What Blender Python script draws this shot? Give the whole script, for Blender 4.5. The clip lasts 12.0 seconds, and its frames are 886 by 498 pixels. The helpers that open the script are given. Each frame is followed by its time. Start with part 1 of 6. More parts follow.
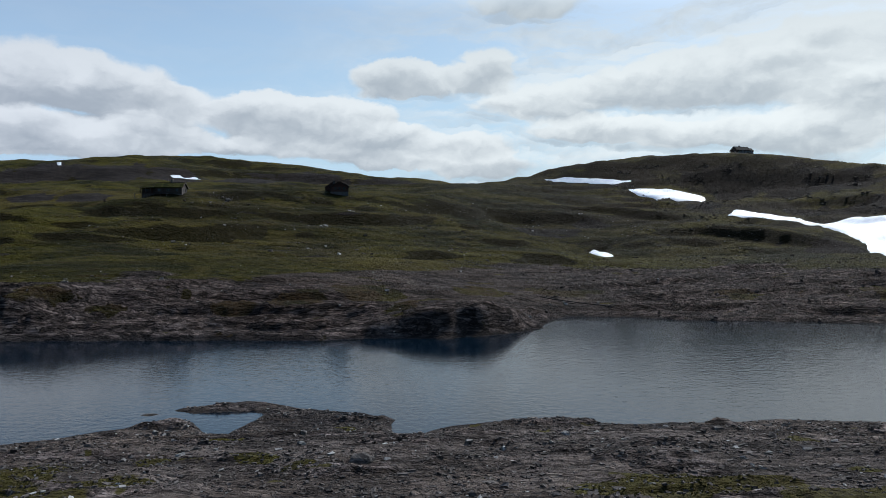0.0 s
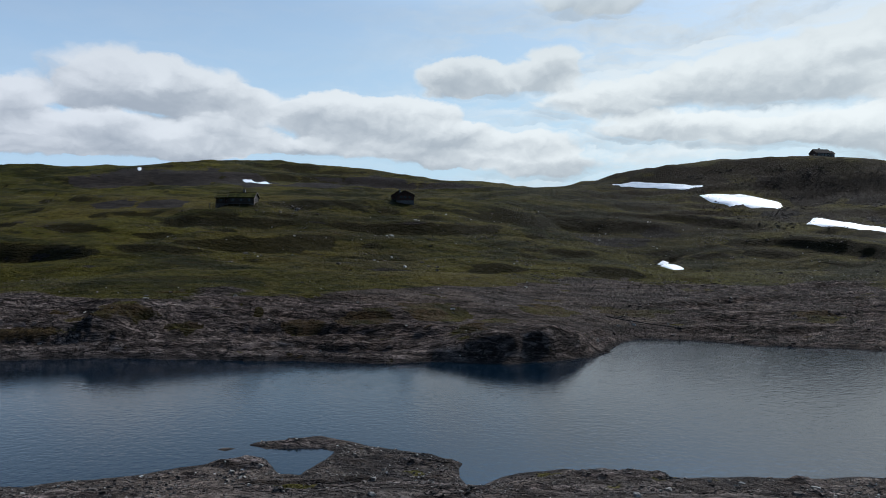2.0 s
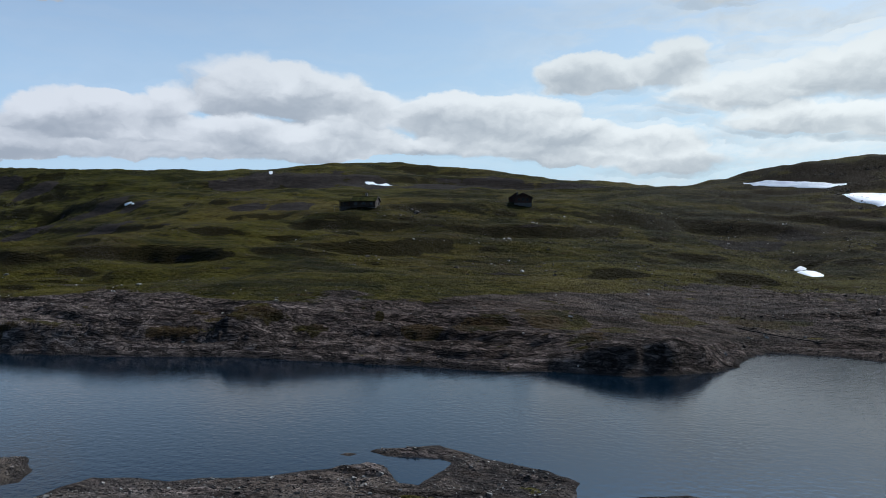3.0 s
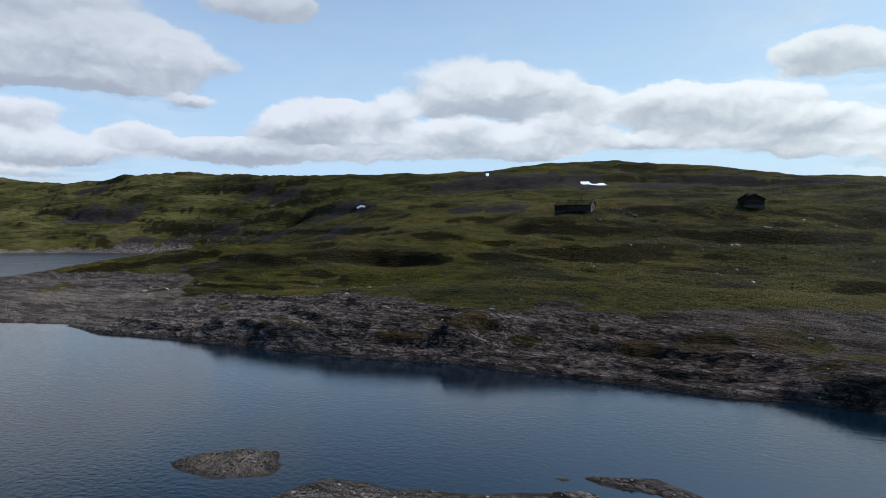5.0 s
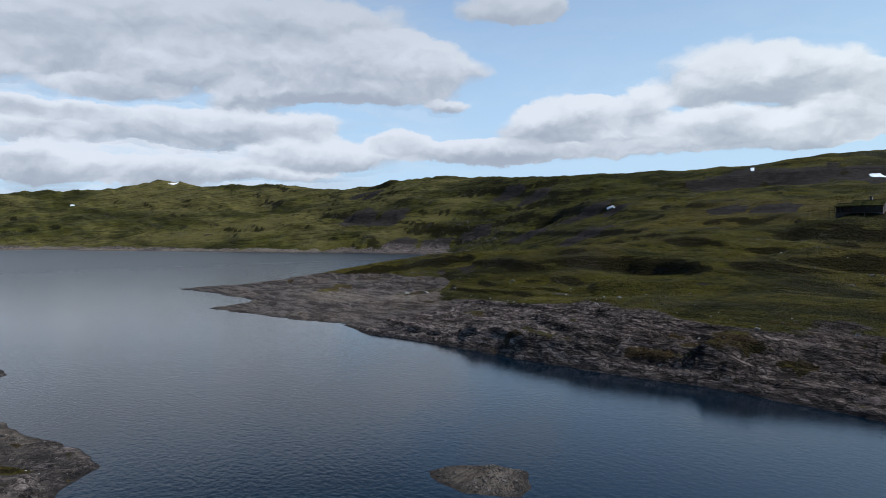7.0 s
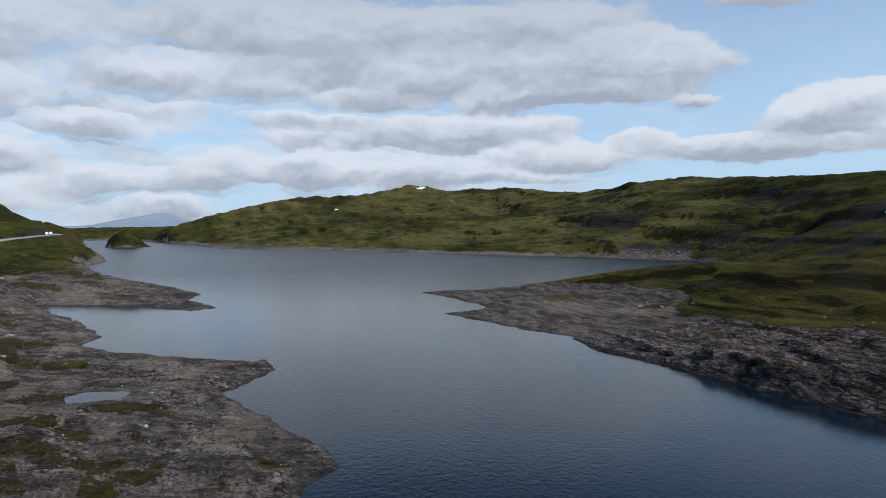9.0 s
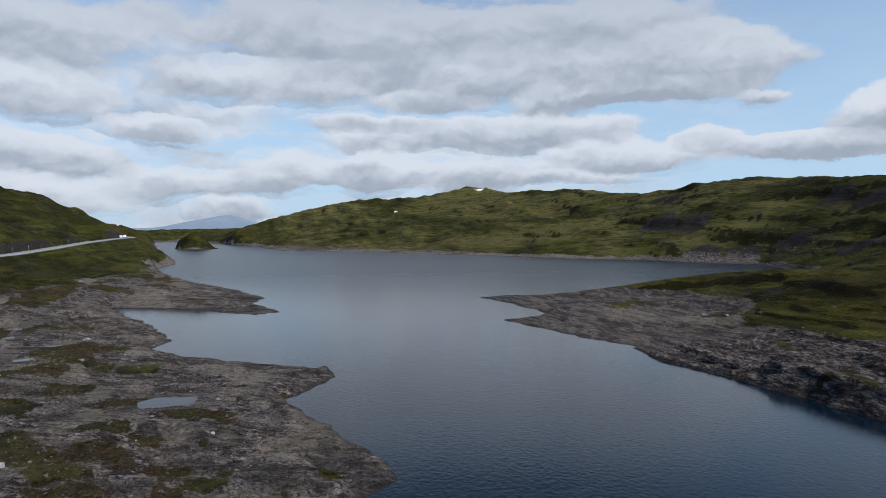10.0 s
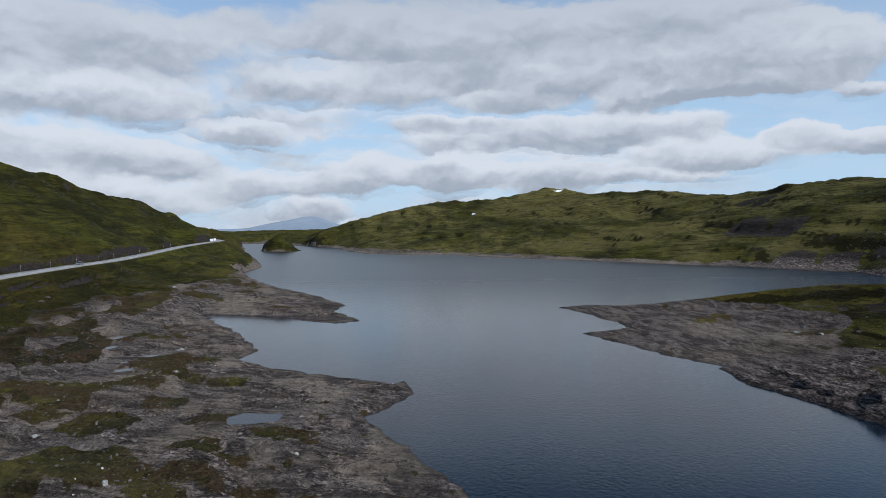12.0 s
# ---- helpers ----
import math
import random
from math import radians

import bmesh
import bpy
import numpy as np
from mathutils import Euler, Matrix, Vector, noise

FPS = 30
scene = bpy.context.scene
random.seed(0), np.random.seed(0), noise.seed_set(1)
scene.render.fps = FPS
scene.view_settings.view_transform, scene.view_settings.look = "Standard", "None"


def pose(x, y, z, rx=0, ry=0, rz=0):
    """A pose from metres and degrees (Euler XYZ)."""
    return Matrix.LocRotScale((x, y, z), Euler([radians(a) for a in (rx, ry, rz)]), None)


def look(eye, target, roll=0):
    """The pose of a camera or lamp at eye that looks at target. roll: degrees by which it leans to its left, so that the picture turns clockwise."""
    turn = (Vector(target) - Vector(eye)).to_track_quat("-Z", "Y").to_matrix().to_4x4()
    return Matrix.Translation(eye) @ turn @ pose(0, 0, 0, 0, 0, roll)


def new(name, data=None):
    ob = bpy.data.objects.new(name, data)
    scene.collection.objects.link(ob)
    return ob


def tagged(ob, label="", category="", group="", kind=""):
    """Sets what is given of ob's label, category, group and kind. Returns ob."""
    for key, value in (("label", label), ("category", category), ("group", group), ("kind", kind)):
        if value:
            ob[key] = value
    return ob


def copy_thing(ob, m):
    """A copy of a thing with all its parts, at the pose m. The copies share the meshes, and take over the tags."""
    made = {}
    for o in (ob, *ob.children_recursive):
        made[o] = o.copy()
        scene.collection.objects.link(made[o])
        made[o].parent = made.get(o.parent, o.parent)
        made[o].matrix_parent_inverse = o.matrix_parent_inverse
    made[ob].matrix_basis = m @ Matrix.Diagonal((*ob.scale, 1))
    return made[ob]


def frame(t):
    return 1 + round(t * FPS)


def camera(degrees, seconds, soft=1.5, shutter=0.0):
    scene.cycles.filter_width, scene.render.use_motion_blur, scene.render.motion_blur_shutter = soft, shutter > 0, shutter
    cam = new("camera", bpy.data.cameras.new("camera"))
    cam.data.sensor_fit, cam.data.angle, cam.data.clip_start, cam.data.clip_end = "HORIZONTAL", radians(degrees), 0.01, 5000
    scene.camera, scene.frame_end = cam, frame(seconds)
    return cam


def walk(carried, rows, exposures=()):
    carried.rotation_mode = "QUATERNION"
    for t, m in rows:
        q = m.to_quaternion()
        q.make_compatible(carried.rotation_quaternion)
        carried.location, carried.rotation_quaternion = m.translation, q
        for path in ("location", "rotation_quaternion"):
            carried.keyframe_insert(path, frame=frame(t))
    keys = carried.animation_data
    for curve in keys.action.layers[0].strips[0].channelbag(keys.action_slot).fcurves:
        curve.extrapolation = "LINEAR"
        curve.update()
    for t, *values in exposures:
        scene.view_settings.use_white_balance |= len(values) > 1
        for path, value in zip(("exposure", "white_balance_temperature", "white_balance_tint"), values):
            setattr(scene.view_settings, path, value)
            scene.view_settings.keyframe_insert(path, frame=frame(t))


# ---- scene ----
# A drone rises over the near shore of a mountain lake and turns to its left.
# seconds, place, tilt, lean and turn to the left from north (+y)
PATH = [
    (0, 0.00, -0.00, 15.00, 88.851, -0.018, 0.008),
    (0.5, -0.08, 0.07, 15.91, 88.841, 0.052, 0.352),
    (1, -0.13, 0.00, 16.88, 88.812, 0.138, 1.192),
    (1.5, -0.22, -0.00, 17.87, 88.768, 0.199, 2.213),
    (2, -0.41, -0.04, 18.71, 88.751, 0.256, 5.257),
    (2.5, -0.45, -0.04, 19.44, 88.688, 0.299, 10.480),
    (3, -0.42, -0.15, 20.06, 88.609, 0.352, 14.907),
    (5, -0.55, -0.30, 22.52, 88.285, 0.350, 32.423),
    (5.5, -0.56, -0.27, 23.11, 88.214, 0.277, 37.022),
    (6, -0.50, -0.22, 23.76, 88.159, 0.093, 42.306),
    (6.5, -0.62, -0.21, 24.44, 88.094, 0.015, 47.563),
    (7, -0.61, -0.22, 25.29, 88.033, -0.111, 52.771),
    (9, 0.28, 1.60, 28.19, 88.134, -0.001, 72.175),
    (9.5, 0.44, 1.65, 29.04, 88.182, -0.083, 75.117),
    (10, 0.54, 1.62, 29.85, 88.220, -0.115, 77.007),
    (10.5, 0.59, 1.50, 30.75, 88.232, -0.116, 78.933),
    (11, 0.74, 1.47, 31.70, 88.240, -0.137, 81.599),
    (11.5, 0.82, 1.57, 32.64, 88.266, -0.214, 83.227),
    (12, 0.84, 1.58, 33.66, 88.251, -0.150, 83.426),
]
LENS = 65.07
cam = camera(LENS, 12.0, soft=0.8)
walk(cam, [(t, look((x, y, z), Vector((x, y, z)) + pose(0, 0, 0, tilt, 0, turn).to_3x3() @ Vector((0, 0, -9)), lean)) for t, x, y, z, tilt, lean, turn in PATH],
    exposures=[(0, -0.09), (3, -0.06), (5, 0.08), (7, 0.05), (9, -0.04), (12, -0.09)])

# ---------------------------------------------------------------- light
SUN_TURN, SUN_UP = radians(-38), radians(39)          # to the left of north, above the horizon
SKY_STRENGTH = 0.14
CLOUD_LIGHT = 0.68
# clouds: bearing to the left of north, height above the horizon, half width, half height (radians)
CLOUDS_NORTH = [(0.53, 0.198, 0.106, 0.045), (0.44, 0.198, 0.098, 0.037), (0.37, 0.178, 0.069, 0.027), (0.18, 0.159, 0.155, 0.037), (0.26, 0.172, 0.057, 0.026),
    (0.49, 0.11, 0.138, 0.018), (0.55, 0.137, 0.073, 0.023), (-0.05, 0.1, 0.122, 0.024), (0.07, 0.22, 0.073, 0.026), (-0.06, 0.233, 0.065, 0.031), (-0.14, 0.191,
    0.122, 0.034), (-0.12, 0.317, 0.098, 0.023), (-0.29, 0.208, 0.114, 0.045), (-0.4, 0.211, 0.122, 0.05), (-0.49, 0.242, 0.122, 0.045), (-0.54, 0.182, 0.098,
    0.061), (-0.36, 0.139, 0.163, 0.029), (-0.5, 0.129, 0.122, 0.037), (-0.21, 0.148, 0.106, 0.023), (0.12, 0.145, 0.098, 0.021)]
CLOUDS_NORTHWEST = [(1.1, 0.232, 0.195, 0.041), (0.94, 0.219, 0.098, 0.037), (1.04, 0.184, 0.155, 0.018), (0.83, 0.297, 0.09, 0.026), (0.92, 0.168, 0.039, 0.012),
    (1.11, 0.137, 0.057, 0.026), (1.07, 0.101, 0.122, 0.027), (0.99, 0.12, 0.039, 0.02), (0.85, 0.107, 0.138, 0.02), (0.75, 0.151, 0.065, 0.033), (0.64, 0.163,
    0.052, 0.034), (0.53, 0.189, 0.065, 0.036), (0.47, 0.179, 0.049, 0.041), (0.39, 0.153, 0.081, 0.041), (0.55, 0.126, 0.269, 0.024), (0.24, 0.165, 0.081, 0.037),
    (0.15, 0.167, 0.09, 0.037), (0.08, 0.137, 0.073, 0.029), (0.21, 0.124, 0.171, 0.018), (0.04, 0.218, 0.09, 0.026), (0.43, 0.107, 0.057, 0.012)]
CLOUDS_WEST = [(1.45, 0.245, 0.187, 0.049), (1.27, 0.269, 0.187, 0.045), (1.1, 0.277, 0.179, 0.047), (1.0, 0.228, 0.114, 0.041), (1.07, 0.196, 0.146, 0.028), (1.29,
    0.214, 0.195, 0.037), (0.8, 0.295, 0.069, 0.021), (1.27, 0.136, 0.187, 0.028), (1.43, 0.123, 0.106, 0.021), (1.18, 0.176, 0.081, 0.026), (1.12, 0.098, 0.114,
    0.021), (1.29, 0.08, 0.163, 0.02), (1.47, 0.086, 0.049, 0.021), (0.97, 0.116, 0.046, 0.018), (0.87, 0.104, 0.122, 0.021)]
CLOUDS_FAR_WEST = [(1.93, 0.243, 0.269, 0.057), (1.94, 0.17, 0.244, 0.039), (1.52, 0.273, 0.269, 0.041), (1.56, 0.201, 0.244, 0.031), (1.97, 0.098, 0.155, 0.041),
    (1.84, 0.09, 0.09, 0.034), (1.87, 0.039, 0.122, 0.028), (1.56, 0.083, 0.081, 0.037), (1.44, 0.076, 0.069, 0.034), (1.24, 0.132, 0.13, 0.026), (1.64, 0.026,
    0.065, 0.018), (1.31, 0.067, 0.09, 0.021), (1.74, 0.131, 0.073, 0.021), (1.99, 0.053, 0.122, 0.033)]
CLOUDS_LOW = [(0.79, 0.14, 0.073, 0.029), (0.72, 0.155, 0.057, 0.026), (0.77, 0.102, 0.122, 0.016), (0.64, 0.108, 0.122, 0.015), (0.5, 0.119, 0.122, 0.015), (0.38,
    0.117, 0.081, 0.013), (0.09, 0.109, 0.098, 0.015), (-0.03, 0.128, 0.09, 0.021), (1.4, 0.07, 0.163, 0.015), (1.16, 0.072, 0.122, 0.011), (1.45, 0.146, 0.098,
    0.016), (1.64, 0.059, 0.09, 0.02), (1.74, 0.058, 0.073, 0.029), (1.36, 0.178, 0.098, 0.018), (1.1, 0.224, 0.13, 0.033)]


class Nodes:
    """Short writing for node trees."""

    def __init__(self, tree):
        self.tree = tree
        tree.nodes.clear()

    def add(self, kind, *ins, out=0, operation="", use_clamp=False, attribute_name=""):
        n = self.tree.nodes.new("ShaderNode" + kind)
        if operation:
            n.operation = operation
        if use_clamp:
            n.use_clamp = True
        if attribute_name:
            n.attribute_name = attribute_name
        for k, v in enumerate(ins):
            self.put(n.inputs[k], v)
        return n.outputs[out]

    def put(self, socket, v):
        if v is None:
            return
        if isinstance(v, bpy.types.NodeSocket):
            self.tree.links.new(v, socket)
        else:
            socket.default_value = v

    def math(self, op, a, b=None, c=None, clamp=False):
        return self.add("Math", a, b, c, operation=op, use_clamp=clamp)

    def vec(self, op, a, b=None, out=0):
        return self.add("VectorMath", a, b, operation=op, out=out)

    def noise(self, at, scale, detail=4.0, rough=0.55, warp=0.0, out=0):
        n = self.tree.nodes.new("ShaderNodeTexNoise")
        for name, v in (("Vector", at), ("Scale", scale), ("Detail", detail), ("Roughness", rough), ("Distortion", warp)):
            self.put(n.inputs[name], v)
        return n.outputs[out]

    def cells(self, at, scale, feature="F1"):
        """Broken cells: distance (to the middle or to the edge) and a random tone for each."""
        n = self.tree.nodes.new("ShaderNodeTexVoronoi")
        n.feature = feature
        self.put(n.inputs["Vector"], at)
        self.put(n.inputs["Scale"], scale)
        if feature == "F1":
            return n.outputs[0], self.add("SeparateXYZ", n.outputs[1])
        return n.outputs[0]

    def tone(self, colour, k):
        """A colour made lighter or darker by a factor."""
        return self.mix(1.0, colour, self.add("CombineXYZ", k, k, k), "MULTIPLY")

    def ramp(self, v, lo, hi, to0=0.0, to1=1.0, smooth=True):
        n = self.tree.nodes.new("ShaderNodeMapRange")
        n.interpolation_type = "SMOOTHSTEP" if smooth else "LINEAR"
        for name, x in (("Value", v), ("From Min", lo), ("From Max", hi), ("To Min", to0), ("To Max", to1)):
            self.put(n.inputs[name], x)
        return n.outputs[0]

    def mix(self, f, a, b, blend="MIX"):
        n = self.tree.nodes.new("ShaderNodeMix")
        n.data_type, n.blend_type = "RGBA", blend
        for k, v in ((0, f), (6, a), (7, b)):
            if isinstance(v, tuple) and len(v) == 3:
                v = (*v, 1.0)
            self.put(n.inputs[k], v)
        return n.outputs[2]


def build_world():
    world = bpy.data.worlds.new("sky")
    scene.world = world
    world.use_nodes = True
    n = Nodes(world.node_tree)
    sky = n.tree.nodes.new("ShaderNodeTexSky")
    sky.sky_type, sky.sun_disc = "NISHITA", False
    sky.sun_elevation, sky.sun_rotation = SUN_UP, -SUN_TURN
    sky.altitude, sky.dust_density, sky.ozone_density = 900, 1.5, 1.2
    away = n.add("TexCoord")
    x, y, z = (n.add("SeparateXYZ", away, out=k) for k in range(3))
    bearing = n.math("ARCTAN2", n.math("MULTIPLY", x, -1.0), y)
    up = n.math("ARCSINE", z)
    at = n.add("CombineXYZ", bearing, up, 0.0)
    # outlines broken up into billows
    coarse = n.vec("SUBTRACT", n.noise(n.vec("MULTIPLY", at, (1.0, 2.2, 1.0)), 7.0, 3.0, 0.5, out=1), (0.5, 0.5, 0.5))
    fine = n.vec("SUBTRACT", n.noise(n.vec("MULTIPLY", at, (1.0, 1.5, 1.0)), 26.0, 5.0, 0.6, out=1), (0.5, 0.5, 0.5))
    at2 = n.vec("ADD", at, n.vec("MULTIPLY", coarse, (0.07, 0.030, 0.0)))
    at2 = n.vec("ADD", at2, n.vec("MULTIPLY", fine, (0.032, 0.022, 0.0)))
    left, high = n.add("SeparateXYZ", at2), n.add("SeparateXYZ", at2, out=1)
    cover, low = 0.0, 0.0
    for b, e, rb, re in (*CLOUDS_NORTH, *CLOUDS_NORTHWEST, *CLOUDS_WEST, *CLOUDS_FAR_WEST, *CLOUDS_LOW):
        here = n.add("CombineXYZ", left, high, cover)
        d = n.vec("MULTIPLY", n.vec("SUBTRACT", here, (b, e, 0.0)), (0.92 / rb, 0.92 / re, 0.0))
        w = n.math("SUBTRACT", 1.0, n.vec("LENGTH", d, out=1), clamp=True)
        cover = n.math("ADD", w, cover)
        low = n.math("MULTIPLY_ADD", w, n.add("SeparateXYZ", d, out=1), low)
    # higher up and all round: a broken layer
    flat = n.add("CombineXYZ", n.math("DIVIDE", x, n.math("ADD", z, 0.12)), n.math("DIVIDE", y, n.math("ADD", z, 0.12)), 0.0)
    layer = n.ramp(n.noise(flat, 0.9, 6.0, 0.6), 0.50, 0.72, 0.0, 0.45)
    layer = n.math("MULTIPLY", layer, n.ramp(n.math("ABSOLUTE", n.math("SUBTRACT", bearing, 0.85)), 0.55, 1.05))
    seen = n.math("MULTIPLY", n.ramp(up, 0.30, 0.42, 1.0, 0.0), n.math("MULTIPLY", n.ramp(bearing, -0.75, -0.6), n.ramp(bearing, 2.05, 2.2, 1.0, 0.0)))
    # billows: heads that catch the light from above, with dim hollows between them
    heap_at = n.vec("MULTIPLY", at2, (1.0, 1.5, 1.0))
    billow = n.noise(heap_at, 15.0, 5.0, 0.48, 0.1)
    above = n.noise(n.vec("ADD", heap_at, (0.004, 0.016, 0.0)), 15.0, 5.0, 0.48, 0.1)
    cover = n.math("ADD", cover, n.math("MULTIPLY", n.math("SUBTRACT", billow, 0.5), n.ramp(cover, 0.0, 0.25, 0.0, 0.8)))
    dens = n.ramp(cover, 0.10, 0.42)
    # thin streaks of cloud between the banks
    streak = n.ramp(n.noise(n.vec("MULTIPLY", at2, (1.0, 4.5, 1.0)), 5.0, 6.0, 0.62, 0.4), 0.36, 0.62)
    where = n.math("MAXIMUM", n.ramp(bearing, 0.85, 1.3, 0.1, 0.95), n.ramp(bearing, 0.3, -0.2, 0.1, 0.8))
    dens = n.math("MAXIMUM", dens, n.math("MULTIPLY", streak, where))
    tone = n.math("DIVIDE", low, n.math("ADD", cover, 0.05))
    tone = n.math("ADD", tone, n.math("MULTIPLY", n.math("SUBTRACT", n.noise(n.vec("MULTIPLY", at2, (1.0, 1.6, 1.0)), 9.0, 5.0, 0.55), 0.5), 1.1))
    thick = n.ramp(cover, 0.3, 1.3)
    tone = n.math("SUBTRACT", tone, n.math("MULTIPLY", thick, 0.22))
    tone = n.math("ADD", tone, n.math("MULTIPLY", n.math("SUBTRACT", billow, above), 1.5))
    shade = n.ramp(tone, -0.85, 0.45)
    dens = n.mix(seen, layer, dens)
    shade = n.mix(seen, n.ramp(n.noise(flat, 1.7, 4.0), 0.3, 0.7), shade)
    lit = n.mix(shade, (0.59, 0.68, 0.80), (1.18, 1.27, 1.37))
    lit = n.mix(n.ramp(up, 0.16, 0.36, 0.0, 0.65), lit, (0.60, 0.70, 0.82))
    # thin veil towards the horizon
    veil = n.ramp(up, 0.0, 0.48, 0.82, 0.12)
    blue = n.mix(1.0, sky.outputs[0], (SKY_STRENGTH,) * 3, "MULTIPLY")
    blue = n.mix(veil, blue, (0.46, 0.68, 0.90))
    sunward = n.vec("DOT_PRODUCT", away, (-math.sin(SUN_TURN) * math.cos(SUN_UP), math.cos(SUN_TURN) * math.cos(SUN_UP), math.sin(SUN_UP)), out=1)
    glare = n.ramp(sunward, 0.2, 1.0, 0.90, 1.20, smooth=False)
    cool = n.ramp(sunward, 0.1, 0.9, 1.04, 0.95)
    lit = n.mix(1.0, lit, n.add("CombineXYZ", glare, glare, n.math("MULTIPLY", glare, cool)), "MULTIPLY")
    blue = n.mix(1.0, blue, n.add("CombineXYZ", 1.0, 1.0, cool), "MULTIPLY")
    lit = n.mix(1.0, lit, (CLOUD_LIGHT,) * 3, "MULTIPLY")
    # high above, the sky is brighter round the sun and deeper blue away from it
    halo = n.math("ADD", 1.0, n.math("MULTIPLY", n.math("SUBTRACT", 1.0, seen), n.math("ADD", n.ramp(sunward, 0.12, 0.95, -0.68, 0.65, smooth=False), n.ramp(sunward, 0.48, 0.9, 0.0, 1.05))))
    halo = n.add("CombineXYZ", n.math("MULTIPLY", halo, n.ramp(seen, 0.0, 1.0, 0.80, 1.0)), halo, n.math("MULTIPLY", halo, n.ramp(seen, 0.0, 1.0, 1.14, 1.0)))
    lit, blue = n.mix(1.0, lit, halo, "MULTIPLY"), n.mix(1.0, blue, halo, "MULTIPLY")
    back = n.add("Background", n.mix(n.math("MULTIPLY", dens, 0.96), blue, lit), 1.0)
    n.put(n.tree.nodes.new("ShaderNodeOutputWorld").inputs[0], back)


build_world()
sun = new("sun", bpy.data.lights.new("sun", "SUN"))
sun.data.energy, sun.data.angle, sun.data.color = 4.6, radians(3), (1.0, 0.95, 0.87)
sun.matrix_world = look(Vector((-math.sin(SUN_TURN) * math.cos(SUN_UP), math.cos(SUN_TURN) * math.cos(SUN_UP), math.sin(SUN_UP))) * 900, (0, 0, 0))

# ---------------------------------------------------------------- materials


def material(name):
    m = bpy.data.materials.new(name)
    m.use_nodes = True
    return m, Nodes(m.node_tree)


def finish(n, colour, rough=0.9, bump=None, strength=0.5, distance=0.1, metal=0.0, spec=0.3):
    p = n.tree.nodes.new("ShaderNodeBsdfPrincipled")
    if isinstance(colour, tuple) and len(colour) == 3:
        colour = (*colour, 1.0)
    for name, v in (("Base Color", colour), ("Roughness", rough), ("Metallic", metal), ("Specular IOR Level", spec)):
        n.put(p.inputs[name], v)
    if bump is not None:
        b = n.tree.nodes.new("ShaderNodeBump")
        for name, v in (("Strength", strength), ("Distance", distance), ("Height", bump)):
            n.put(b.inputs[name], v)
        n.put(p.inputs["Normal"], b.outputs[0])
    n.put(n.tree.nodes.new("ShaderNodeOutputMaterial").inputs[0], p.outputs[0])
    return p


